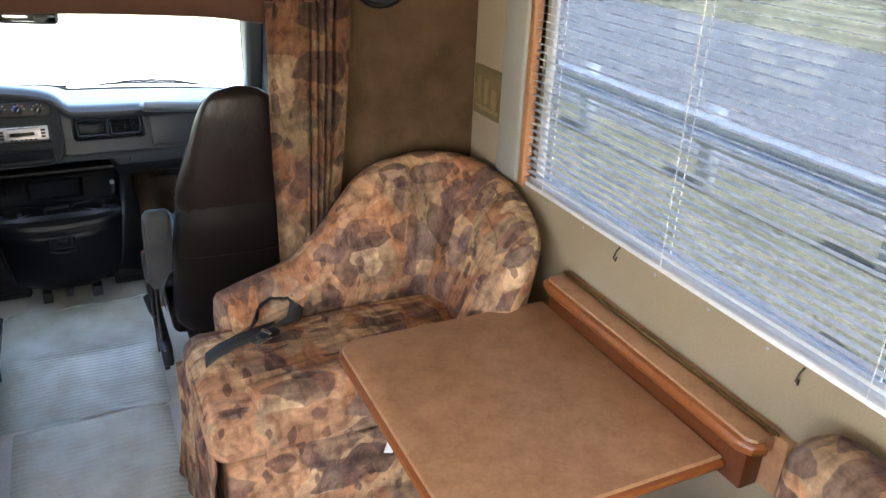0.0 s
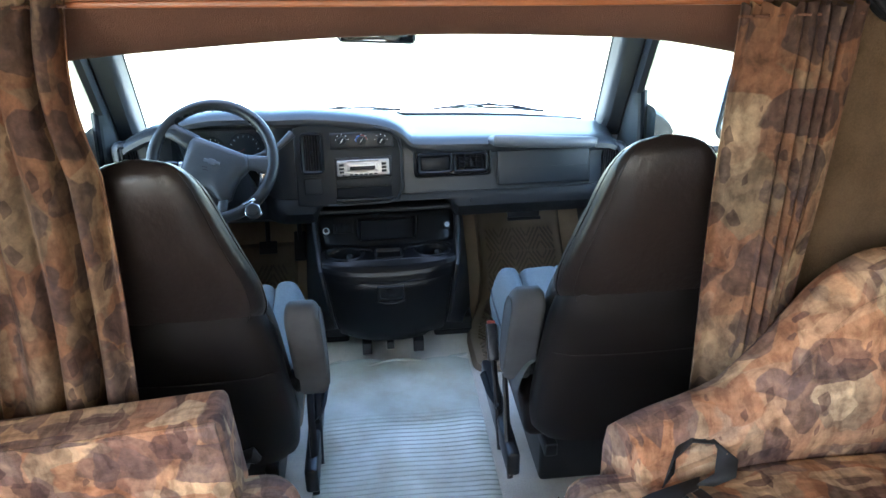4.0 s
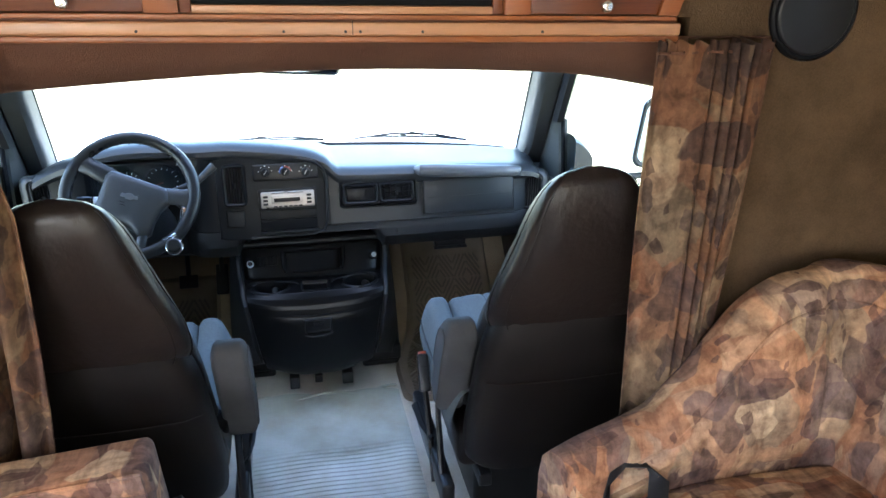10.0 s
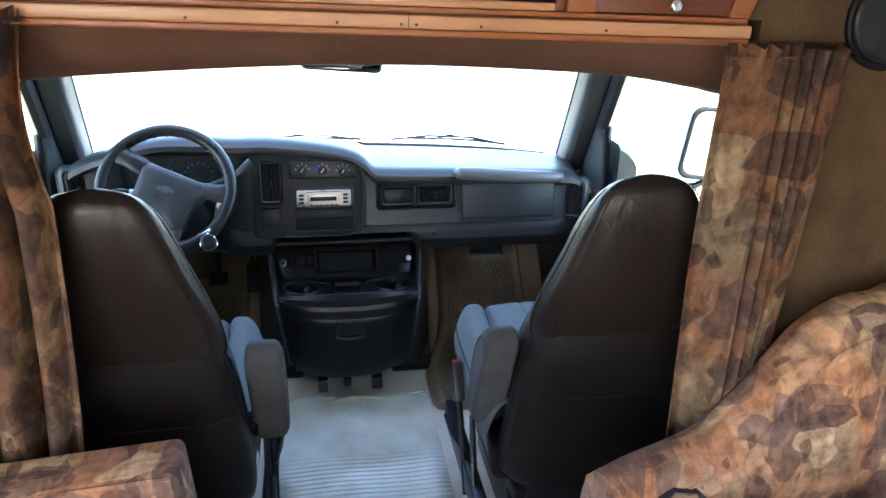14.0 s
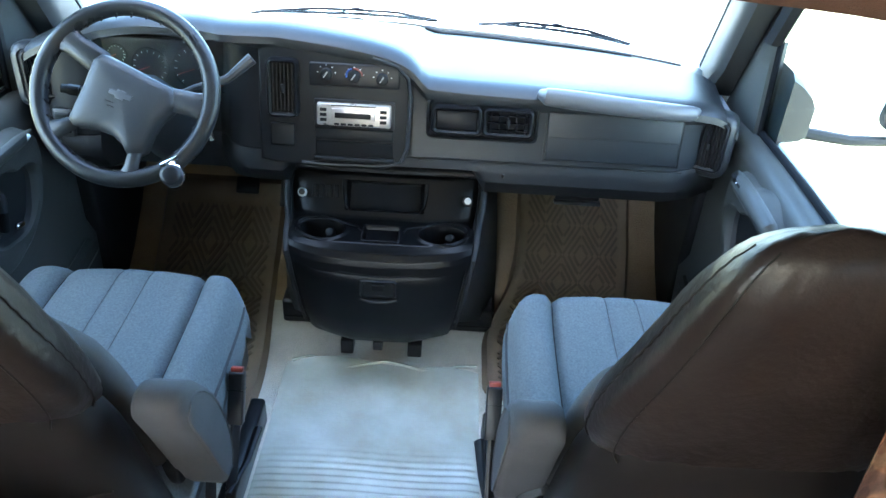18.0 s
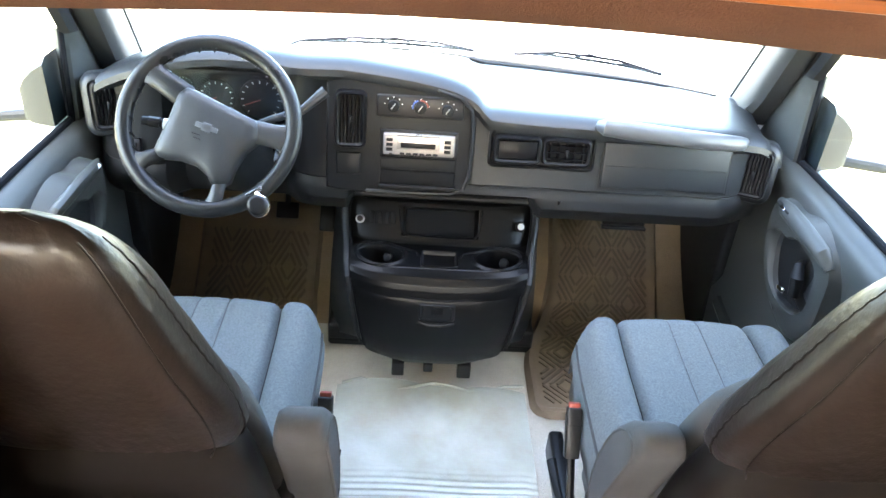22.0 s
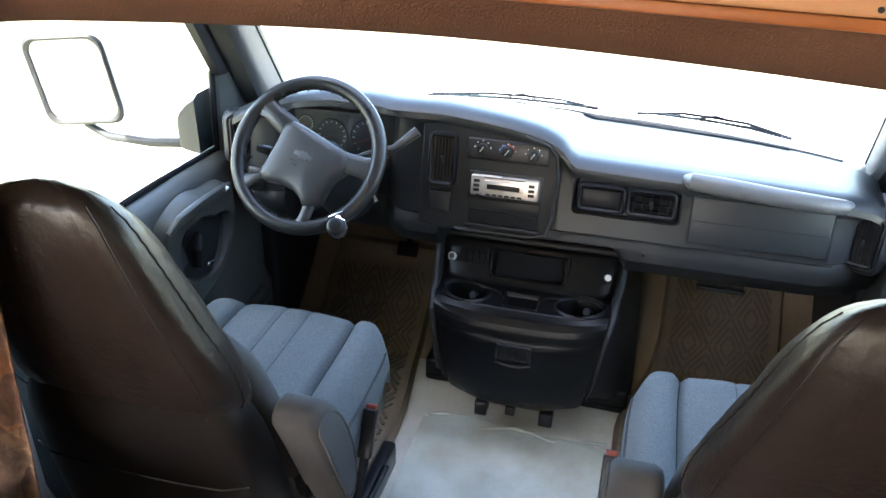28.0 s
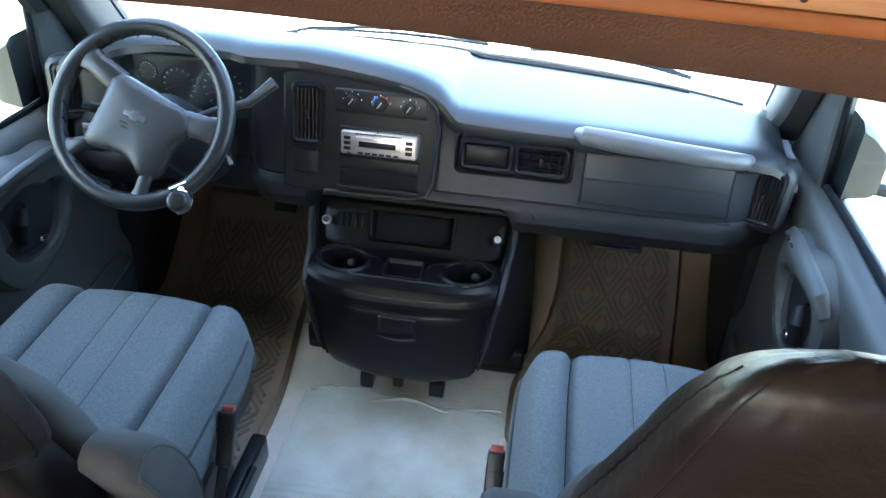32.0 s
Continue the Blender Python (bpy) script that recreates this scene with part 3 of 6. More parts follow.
    part("sash_edge", tube([(CX + s * 0.955, 0.222, 0.742), (CX + s * 0.948, 0.222, 0.86), (CX + s * 0.941, 0.224, 0.985)], 0.008, 8), RUBBER, door, "black glass run")
    rows = []
    for k in range(9):
        d = 0.17 + 0.42 * k / 8
        f = 0.400 - 0.75 * d
        rows.append([(CX + s * x, y, 0.80 + d) for x, y in ((0.932 - 0.09 * d, f + 0.01), (0.926 - 0.09 * d, f - 0.016), (0.935 - 0.09 * d, f - 0.045), (0.955 - 0.09 * d, f - 0.052), (0.975 - 0.09 * d, f - 0.02))])
    part("upper_sash", grid_mesh(rows), BLACK, door, "black upper door frame")
    frame_line = [(0.90, -0.055, 1.38), (0.885, -0.12, 1.405), (0.885, -0.3, 1.41), (0.89, -0.55, 1.40), (0.925, -0.69, 1.2), (0.955, -0.70, 0.75)]
    part("window_frame", tube([(CX + s * x, y, z) for x, y, z in frame_line], 0.024, 8), PILLAR, door)
    part("weather_strip", tube([(CX + s * 0.958, 0.225, 0.748), (CX + s * 0.958, -0.1, 0.757), (CX + s * 0.958, -0.69, 0.757)], 0.009, 8), RUBBER, door, "black weather strip")
    bm = grid_mesh([[(CX + s * 0.966, y, 0.74), (CX + s * 0.952, y, 1.0), (CX + s * 0.91, y - 0.1, 1.38)] for y in (0.23, 0.0, -0.4, -0.66)])
    part("window_pane", bm, CAB_GLASS, door)


cab_door(-1, "door_1")
cab_door(1, "door_2")


def door_mirror(s):
    m = thing("door_mirror", "white square towing mirror on a tubular arm", "mirror", (s * 1.0, 0.2, 0.72), "door mirrors")
    mx, mz = (1.325, 0.925) if s > 0 else (-1.355, 0.94)
    turn = pose(mx, 0.15, mz, 6, 0, -s * 10) @ pose(0, 0, 0, 0, s * 5, 0)
    part("housing", box(-0.120, 0.120, 0.0, 0.07, -0.132, 0.132, 0.035, 4, turn), WHITE, m)
    rows = []
    for off, y in ((0.0, 0.0), (0.004, -0.010), (-0.004, -0.016), (-0.012, -0.012), (-0.013, -0.004)):
        rows.append([turn @ Vector((x, y, z)) for x, z in rounded(0.24 + 2 * off, 0.264 + 2 * off, 0.04)])
    part("rim", grid_mesh(rows, True), BLACK, m)
    part("mirror_glass", grid_mesh([[turn @ Vector((x * k, -0.006, z * k)) for x, z in rounded(0.222, 0.246, 0.034)] for k in (1.0, 0.02)], True), MIRROR, m)
    # foot at the corner of the door glass
    rows = []
    for f, h0, h1, d in ((0.0, 0.735, 0.925, 0.055), (0.35, 0.74, 0.905, 0.05), (0.7, 0.745, 0.875, 0.045), (0.92, 0.755, 0.845, 0.035), (1.0, 0.775, 0.82, 0.018)):
        x = s * (0.972 + 0.085 * f)
        rows.append([(CX + x, 0.215 + d * a, (h0 + h1) / 2 + (h1 - h0) / 2 * b) for a, b in ((-1, -0.85), (-0.6, -1), (0.6, -1), (1, -0.85), (1, 0.85), (0.6, 1), (-0.6, 1), (-1, 0.85))])
    part("foot", grid_mesh(rows, True, True), DASH, m)
    part("arm", tube([(s * 1.03, 0.205, 0.765), (s * 1.15, 0.18, 0.760), (mx - s * 0.05, 0.185, 0.762), (mx + s * 0.02, 0.19, 0.79), (mx + s * 0.02, 0.195, 0.86)], [0.016, 0.014, 0.013, 0.013, 0.013], 10), DASH_LOW, m)


door_mirror(-1)
door_mirror(1)

# ---- dashboard ----
brow = curve([-0.90, -0.85, -0.72, -0.55, -0.40, -0.27, -0.12, 0.0, 0.06, 0.11, 0.4, 0.7, 0.80, 0.87], [0.855, 0.895, 0.945, 0.972, 0.968, 0.962, 0.948, 0.928, 0.905, 0.862, 0.852, 0.842, 0.830, 0.785])
back = curve([-0.90, -0.86, -0.78, -0.72, -0.68, -0.42, -0.38, -0.32, 0.0, 0.7, 0.78, 0.87], [0.10, 0.045, 0.015, 0.02, 0.08, 0.08, 0.02, 0.0, 0.0, 0.0, 0.03, 0.12])


def fy(z):
    """How far ahead the face of the dash lies at a height."""
    return 0.125 + (z - 0.69) * 0.2


dash = thing("dashboard", "grey moulded plastic dashboard across the whole cab", "dashboard", (0, 0.3, 0.5))
rows, low = [], []
for i in range(105):
    x = -0.90 + 1.77 * i / 104
    B, K, W = brow(x), back(x), screen_y(x)
    over = 0.02 + 0.035 * max(0.0, min(1.0, (x + 0.80) / 0.10)) * max(0.0, min(1.0, (-0.26 - x) / 0.14))
    T = fy(B) + K * 0.3 - over
    rows.append([(x, W + 0.06, 0.74), (x, W, 0.782), (x, 0.62 * W + 0.38 * T, 0.42 * B + 0.58 * 0.79 + 0.012), (x, T + 0.13, B - 0.010), (x, T + 0.055, B), (x, T + 0.018, B - 0.005), (x, T + 0.003, B - 0.018), (x, T, B - 0.034), (x, fy(B - 0.05) + K - 0.004, B - 0.050), (x, fy(B - 0.075) + K, B - 0.072), (x, fy(0.76) + K, 0.76), (x, fy(0.69) + K, 0.685), (x, fy(0.674) + K + 0.001, 0.676), (x, fy(0.67) + K + 0.006, 0.670)])
    tuck = 1 - ease(abs(x), 0.215, 0.255)
    low.append([(x, fy(0.66) + K + 0.006, 0.672), (x, fy(0.66) + K + 0.001, 0.664), (x, fy(0.64) + K - 0.001, 0.645 + 0.006 * tuck), (x, fy(0.62) + K + 0.003 + 0.03 * tuck, 0.62 + 0.018 * tuck), (x, 0.155 + 0.7 * K + 0.10 * tuck, 0.57 + 0.055 * tuck), (x, 0.25 + 0.5 * K + 0.06 * tuck, 0.53 + 0.075 * tuck), (x, 0.34 + 0.3 * K, 0.508 + 0.08 * tuck), (x, 0.66, 0.52)])
part("top", grid_mesh([r[:9] for r in rows]), DASH, dash)
part("cluster_surround", grid_mesh([r[8:] for r in rows if r[0][0] < 0.075]), BEZEL, dash, "dark surround of the instruments")
part("passenger_face", grid_mesh([r[8:] for r in rows if r[0][0] > 0.05]), DASH, dash)
# darker plastic here imitates the shade below the seam
part("lower_panel", grid_mesh(low), DASH_LOW, dash, "lower dash panel, coloured darker for the shade where it turns under")
part("face_seam", tube([(0.075, fy(0.685) - 0.002, 0.655), (0.10, fy(0.685) - 0.002, 0.672), (0.16, fy(0.685) - 0.001, 0.6745), (0.4, fy(0.67), 0.6735), (0.74, fy(0.67) + 0.001, 0.6735)], 0.0022, 6), BLACK, dash)
part("panel_seam", tube([(0.30, fy(0.65) - 0.012, 0.65), (0.297, 0.158, 0.575), (0.295, 0.235, 0.535)], 0.003, 6), BLACK, dash)
slot = part("fuse_slot", box(0.455, 0.575, 0.225, 0.262, 0.517, 0.545, 0.006), BLACK, dash)
part("slot_lip", box(0.452, 0.578, 0.215, 0.235, 0.509, 0.518, 0.003), DASH_LOW, slot)


def vent(x0, x1, z0, z1, slats, upright, yaw=0.0, extra=0.0, shut=False):
    """A louvred outlet: a rounded frame round a dark throat, with thin slats or a closed shutter in it."""
    zc = (z0 + z1) / 2
    w, h = x1 - x0, z1 - z0
    m = Matrix.Translation(((x0 + x1) / 2, fy(zc) + extra - 0.006, zc)) @ pose(0, 0, 0, 0, 0, yaw) @ pose(0, 0, 0, -11, 0, 0)
    t = 0.009
    rows = []
    for off, y in ((0.004, 0.014), (0.003, -0.004), (0.0, -0.011), (-0.004, -0.013), (-t, -0.009), (-t - 0.001, 0.008)):
        rows.append([m @ Vector((x, y, z)) for x, z in rounded(w + 2 * off, h + 2 * off, 0.014 + off if off > -0.005 else 0.006)])
    f = part("air_vent", grid_mesh(rows, True), GLOSS, dash, "black louvred air outlet")
    part("throat", box(-w / 2 + t, w / 2 - t, 0.002, 0.008, -h / 2 + t, h / 2 - t, m=m), WELL, f)
    if shut:
        part("shutter", box(-w / 2 + t + 0.002, w / 2 - t - 0.002, -0.008, 0.0015, -h / 2 + t + 0.002, h / 2 - t - 0.002, 0.003, 2, m), GLOSS, f, "closed shutter")
        return f
    for k in range(slats):
        a = (k + 0.5) / slats - 0.5
        if upright:
            bm = obox((a * (w - 2 * t), -0.004, 0), (0.0028, 0.011, h - 2 * t), (0, 0, 14))
        else:
            bm = obox((0, -0.004, a * (h - 2 * t)), (w - 2 * t, 0.011, 0.0028), (25, 0, 0))
        bmesh.ops.transform(bm, matrix=m, verts=bm.verts)
        part("slat", bm, GLOSS, f, smooth=False)
    part("thumb_tab", box(-0.005, 0.005, -0.014, -0.004, -0.010, 0.010, 0.003, 2, m), BEZEL, f)
    return f


vent(-0.878, -0.806, 0.755, 0.872, 6, True, 22, 0.03)
vent(-0.278, -0.206, 0.762, 0.898, 6, True, 0, -0.008)
zc = 0.776
m = Matrix.Translation((0.239, fy(zc) - 0.002, zc)) @ pose(0, 0, 0, -11, 0, 0)
rows = [[m @ Vector((x, y, z)) for x, z in rounded(0.262 + 2 * off, 0.092 + 2 * off, 0.016)] for off, y in ((0.006, 0.012), (0.005, -0.004), (0.0, -0.007), (-0.005, -0.003), (-0.006, 0.010))]
part("vent_panel", grid_mesh(rows, True, True), GLOSS, dash, "dark panel round the two centre outlets")
vent(0.117, 0.236, 0.742, 0.810, 0, False, 0, -0.004, shut=True)
centre = vent(0.240, 0.361, 0.742, 0.810, 5, True, 0, -0.004)
for k in range(3):
    bm = obox((0, -0.008, 0.017 * (k - 1)), (0.100, 0.006, 0.0028), (20, 0, 0))
    bmesh.ops.transform(bm, matrix=Matrix.Translation((0.3005, fy(zc) - 0.010, zc)) @ pose(0, 0, 0, -11, 0, 0), verts=bm.verts)
    part("cross_slat", bm, GLOSS, centre, smooth=False)
vent(0.766, 0.842, 0.670, 0.793, 7, True, -24, 0.035)
def end_cap(x, z, w, h, yaw, extra):
    """Rounded housing at an end of the dash, round its outlet."""
    m = Matrix.Translation((x, fy(z) + extra, z)) @ pose(0, 0, 0, 0, 0, yaw) @ pose(0, 0, 0, -11, 0, 0)
    rows = [[m @ Vector((a, y, b)) for a, b in rounded(w + 2 * off, h + 2 * off, 0.028 + off)] for off, y in ((-0.012, 0.14), (0.0, 0.09), (0.004, 0.03), (0.002, 0.010), (-0.004, 0.0), (-0.012, -0.004), (-0.02, 0.0))]
    part("end_cap", grid_mesh(rows, True, True), DASH, dash)


end_cap(-0.842, 0.813, 0.112, 0.150, 22, 0.024)
end_cap(0.803, 0.732, 0.108, 0.158, -24, 0.030)

# glove box and the padded bar over it
def facing(x0, x1, z0, z1, depth, bevel, out=0.0, bm=None):
    zc = (z0 + z1) / 2
    m = Matrix.Translation(((x0 + x1) / 2, fy(zc) - out, zc)) @ pose(0, 0, 0, -11, 0, 0)
    return box(-(x1 - x0) / 2, (x1 - x0) / 2, -depth, 0.004, -(z1 - z0) / 2, (z1 - z0) / 2, bevel, 3, m, bm)


gap = part("glove_box_gap", facing(0.392, 0.728, 0.682, 0.812, 0.002, 0.0), BLACK, dash)
lid = part("glove_box_lid", facing(0.397, 0.723, 0.687, 0.808, 0.010, 0.005), DASH, dash)
part("lid_crease", facing(0.402, 0.718, 0.7445, 0.7465, 0.0115, 0.0), DASH_LOW, lid)
bar = [(0.372, fy(0.85) - 0.012, 0.848), (0.385, fy(0.85) - 0.028, 0.850), (0.45, fy(0.85) - 0.034, 0.847), (0.58, fy(0.84) - 0.036, 0.838), (0.70, fy(0.83) - 0.032, 0.830), (0.735, fy(0.83) - 0.024, 0.828), (0.75, fy(0.83) - 0.008, 0.828)]
part("grab_bar", tube(bar, [0.012, 0.021, 0.023, 0.022, 0.021, 0.018, 0.010], 14), BAR, dash, "smooth grey padded grab bar")

# bezel of the centre stack
outline = [(-0.302, 0.652), (-0.302, 0.912), (-0.27, 0.928), (-0.14, 0.920), (-0.03, 0.907), (0.03, 0.890), (0.058, 0.865), (0.066, 0.82), (0.062, 0.70), (0.045, 0.660), (0.02, 0.648), (-0.26, 0.645)]
bm = bmesh.new()
lo = [bm.verts.new((x, fy(z) + 0.02, z)) for x, z in outline]
hi = [bm.verts.new((x, fy(z) - 0.010, z)) for x, z in outline]
bm.faces.new(hi)
for i in range(len(outline)):
    j = (i + 1) % len(outline)
    bm.faces.new((lo[i], lo[j], hi[j], hi[i]))
bmesh.ops.recalc_face_normals(bm, faces=bm.faces)
bmesh.ops.bevel(bm, geom=[e for e in bm.edges if all(v.co.y < fy(v.co.z) for v in e.verts)], offset=0.007, segments=3, profile=0.5, affect="EDGES")
bez = part("centre_bezel", bm, BEZEL, dash, "dark grey centre bezel")
part("bezel_ridge", tube([(x, fy(z) - 0.012, z) for x, z in ((-0.03, 0.908), (0.028, 0.892), (0.055, 0.866), (0.063, 0.82), (0.059, 0.70), (0.045, 0.664), (0.01, 0.653), (-0.2, 0.651))], 0.005, 8), DASH, bez)
part("small_cover", facing(-0.276, -0.216, 0.688, 0.745, 0.014, 0.004), BEZEL, bez)

hv = thing("heater_panel", "dark heater panel with three round knobs", "control panel", (-0.07, fy(0.86), 0.84))
part("plate", facing(-0.180, 0.036, 0.836, 0.892, 0.014, 0.006), BLACK, hv)
for x, z in ((-0.138, 0.868), (-0.072, 0.866), (-0.005, 0.863)):
    yy = fy(z) - 0.014
    k = part("knob", disc((x, yy, z), 0.0145, 0.016, (0, -1, 0.15), 24, 0.004), BEZEL, hv)
    part("pointer", obox((x, yy - 0.0175, z + 0.004), (0.0026, 0.003, 0.017), (-9, 35, 0), 0.0008), SILVER, k)
    for q in range(7):
        a = radians(210 - 40 * q)
        part("tick", disc((x + 0.0215 * math.cos(a), yy, z + 0.0215 * math.sin(a)), 0.0016, 0.001, n=6), BLIND, hv)
pts = [(-0.072 + 0.019 * math.cos(a), fy(0.866) - 0.0155, 0.866 + 0.019 * math.sin(a)) for a in (radians(95 - 10 * k) for k in range(10))]
part("red_arc", tube(pts, 0.0022, 6), RED, hv)
BLUE = surf("blue_mark", (0.05, 0.12, 0.4), (0.07, 0.16, 0.5), 0.4)
pts = [(-0.072 + 0.019 * math.cos(a), fy(0.866) - 0.0155, 0.866 + 0.019 * math.sin(a)) for a in (radians(190 - 10 * k) for k in range(9))]
part("blue_arc", tube(pts, 0.0022, 6), BLUE, hv)

radio = thing("car_radio", "silver car radio with a dark display in the dash", "radio", (-0.071, fy(0.77), 0.745))
part("sleeve", facing(-0.168, 0.026, 0.740, 0.808, 0.016, 0.003), BLACK, radio)
part("face", facing(-0.160, 0.018, 0.746, 0.801, 0.028, 0.005), SILVER, radio)
part("display_surround", facing(-0.125, -0.020, 0.762, 0.790, 0.031, 0.003), SILVER, radio)
part("display", facing(-0.116, -0.030, 0.767, 0.780, 0.033, 0.001), GLOSS, radio, "dark display window")
for k in range(6):
    part("preset_button", facing(-0.118 + 0.0165 * k, -0.106 + 0.0165 * k, 0.7495, 0.7545, 0.0305, 0.001), BLACK, radio)
for k in range(3):
    part("side_button", facing(-0.152, -0.136, 0.757 + 0.012 * k, 0.765 + 0.012 * k, 0.030, 0.001), BEZEL, radio)
    part("side_button", facing(-0.008, 0.008, 0.757 + 0.012 * k, 0.765 + 0.012 * k, 0.030, 0.001), BEZEL, radio)
part("slot_line", facing(-0.125, -0.018, 0.7945, 0.797, 0.0292, 0.0), BLACK, radio)
# solid dark plate, shade of the open pocket given by colour
pocket = part("storage_pocket", facing(-0.166, 0.024, 0.668, 0.706, 0.0125, 0.004), WELL, bez, "black plate standing in for the shaded pocket under the radio")
part("pocket_lip", facing(-0.170, 0.028, 0.660, 0.669, 0.020, 0.003), BEZEL, bez)
part("blank_plate", facing(-0.166, 0.024, 0.708, 0.738, 0.0135, 0.003), BEZEL, bez)

# instruments
ins = thing("instrument_cluster", "dark instrument cluster with round dials behind the wheel", "instrument cluster", (-0.55, 0.22, 0.82))
part("backing", box(-0.715, -0.385, fy(0.85) + 0.062, fy(0.85) + 0.075, 0.755, 0.905, 0.01), BLACK, ins)
for x, z, r in ((-0.475, 0.835, 0.055), (-0.585, 0.835, 0.045), (-0.665, 0.86, 0.024), (-0.66, 0.80, 0.022), (-0.405, 0.80, 0.02)):
    d = part("dial", ring((x, fy(z) + 0.060, z), r, 0.0022), BEZEL, ins)
    for q in range(13):
        a = radians(225 - 22.5 * q)
        part("tick", obox((x + 0.84 * r * math.cos(a), fy(z) + 0.058, z + 0.84 * r * math.sin(a)), (0.12 * r, 0.001, 0.0016), (0, -math.degrees(a), 0)), BLIND, d)
    part("needle", tube([(x, fy(z) + 0.055, z), (x - 0.75 * r, fy(z) + 0.055, z - 0.28 * r)], 0.0014, 6), RED, d)
part("cluster_lens", box(-0.712, -0.388, fy(0.85) + 0.045, fy(0.85) + 0.047, 0.76, 0.90), GLASS, ins).visible_shadow = False
lp = thing("light_switch", "small dark light switch panel beside the column", "switch", (-0.79, fy(0.70) + 0.02, 0.70))
part("plate", facing(-0.815, -0.765, 0.672, 0.742, 0.012, 0.004, -0.012), BLACK, lp)
for z in (0.688, 0.707, 0.726):
    part("button", facing(-0.807, -0.773, z - 0.006, z + 0.006, 0.016, 0.002, -0.012), BEZEL, lp)

# defroster slots and rear-view mirror
dg = thing("defroster_grille", "dark narrow defroster slots along the windscreen base", "grille", (0, 0.7, 0.79))


def dash_top(x, back_off):
    """A point on the dash's top, back_off behind the foot of the glass."""
    B, W = brow(x), screen_y(x)
    over = 0.02 + 0.035 * max(0.0, min(1.0, (x + 0.80) / 0.10)) * max(0.0, min(1.0, (-0.26 - x) / 0.14))
    y2 = 0.62 * W + 0.38 * (fy(B) + back(x) * 0.3 - over)
    return (x, W - back_off, 0.784 + (0.42 * B + 0.58 * 0.79 + 0.012 - 0.782) * back_off / (W - y2))


part("panel_gap", tube([dash_top(x, 0.085) for x in (-0.50 + 0.0435 * k for k in range(31))], 0.004, 6), BLACK, dg)
part("panel_lip", tube([dash_top(x, 0.108 - 0.03 * ease(x, 0.3, 0.75)) for x in (-0.10 + 0.044 * k for k in range(20))], 0.0025, 6), BLACK, dg)
part("slot", tube([dash_top(x, 0.165 - 0.055 * ease(x, 0.3, 0.7)) for x in (0.07 + 0.05 * k for k in range(13))], 0.006, 8), BLACK, dg)
part("slot", tube([dash_top(x, 0.165) for x in (-0.46 + 0.035 * k for k in range(11))], 0.006, 8), BLACK, dg)
rv = thing("rear_view_mirror", "dark rear-view mirror at the windscreen top", "mirror", (0.0, 0.08, 1.231))
part("housing", box(-0.125, 0.125, 0.0, 0.035, -0.032, 0.032, 0.018, 4, pose(0.0, 0.08, 1.231, -8, 4, 3)), BLACK, rv)
part("mirror_glass", box(-0.115, 0.115, -0.004, 0.001, -0.026, 0.026, 0.002, 2, pose(0.0, 0.08, 1.231, -8, 4, 3)), DARKENED_MIRROR, rv)
part("stalk", tube([(0, 0.11, 1.25), (0, 0.12, 1.29), (0, 0.06, 1.35)], 0.009, 8), BLACK, rv)
for dx, lead, blade in ((0, (-0.53, 0.815), ((-0.47, 0.872), (-0.30, 0.895), (-0.165, 0.905), (-0.03, 0.898), (0.10, 0.880))), (1, (0.23, 0.880), ((0.29, 0.885), (0.38, 0.872), (0.48, 0.855), (0.58, 0.825), (0.70, 0.755)))):
    w = thing("wiper", "black windscreen wiper resting outside the glass", "wiper", (blade[0][0], 0.88, 0.77), "wipers")
    part("blade", tube([lead + (0.778,)] + [(x, y, 0.782) for x, y in blade], 0.006, 6), RUBBER, w)
    part("arm", tube([(x, y + 0.022, 0.788 if 0 < k < 4 else 0.776) for k, (x, y) in enumerate(blade)], 0.0055, 6), RUBBER, w)
    part("wiper_claw", tube([(blade[2][0] - 0.05, blade[2][1] + 0.004, 0.786), (blade[2][0], blade[2][1] + 0.012, 0.798), (blade[2][0] + 0.05, blade[2][1] + 0.004, 0.786)], 0.004, 6), RUBBER, w)
for s, n in ((-1, "left"), (1, "right")):
    setting(f"body_side_{n}", box(min(s * 0.972, s * 0.99), max(s * 0.972, s * 0.99), -0.90, 1.6, -0.45, 0.752, 0.006), WHITE, "white outer skin of the cab side")
    setting(f"body_upper_{n}", box(min(s * 0.972, s * 0.99), max(s * 0.972, s * 0.99), -0.90, -0.72, 0.756, 1.45, 0.006), WHITE, "white outer skin behind the cab door")
setting("body_front_corner", box(0.995, WX + 0.05, YP + 0.052, YP + 0.07, -0.4, 2.1), WHITE, "white outer skin of the coach front")
setting("body_front_corner_left", box(-WX - 0.05, -0.995, YP + 0.052, YP + 0.07, -0.4, 2.1), WHITE, "white outer skin of the coach front")
setting("body_overcab", box(-WX, WX, YP + 0.075, -0.10, 1.47, 2.2, 0.08), WHITE, "white over-cab body above the windscreen")
setting("hood", grid_mesh([[(x, screen_y(x) + 0.045, 0.752), (x, screen_y(x) + 0.10, 0.745), (x, 1.2, 0.725), (x, 1.55, 0.69), (x, 1.60, 0.675), (x, 1.61, 0.64), (x, 1.61, -0.2)] for x in (-0.97 + 0.097 * k for k in range(21))]), WHITE, "white vehicle hood outside the windscreen")

# ---- console over the engine ----
con = thing("engine_console", "black plastic engine cover console with cup holders", "console", (0, 0.2, 0.1))


def plateau(d, soft):
    """1 inside (d below 0), falling to 0 over the width soft."""
    return 1 - ease(d, -soft, 0.0)


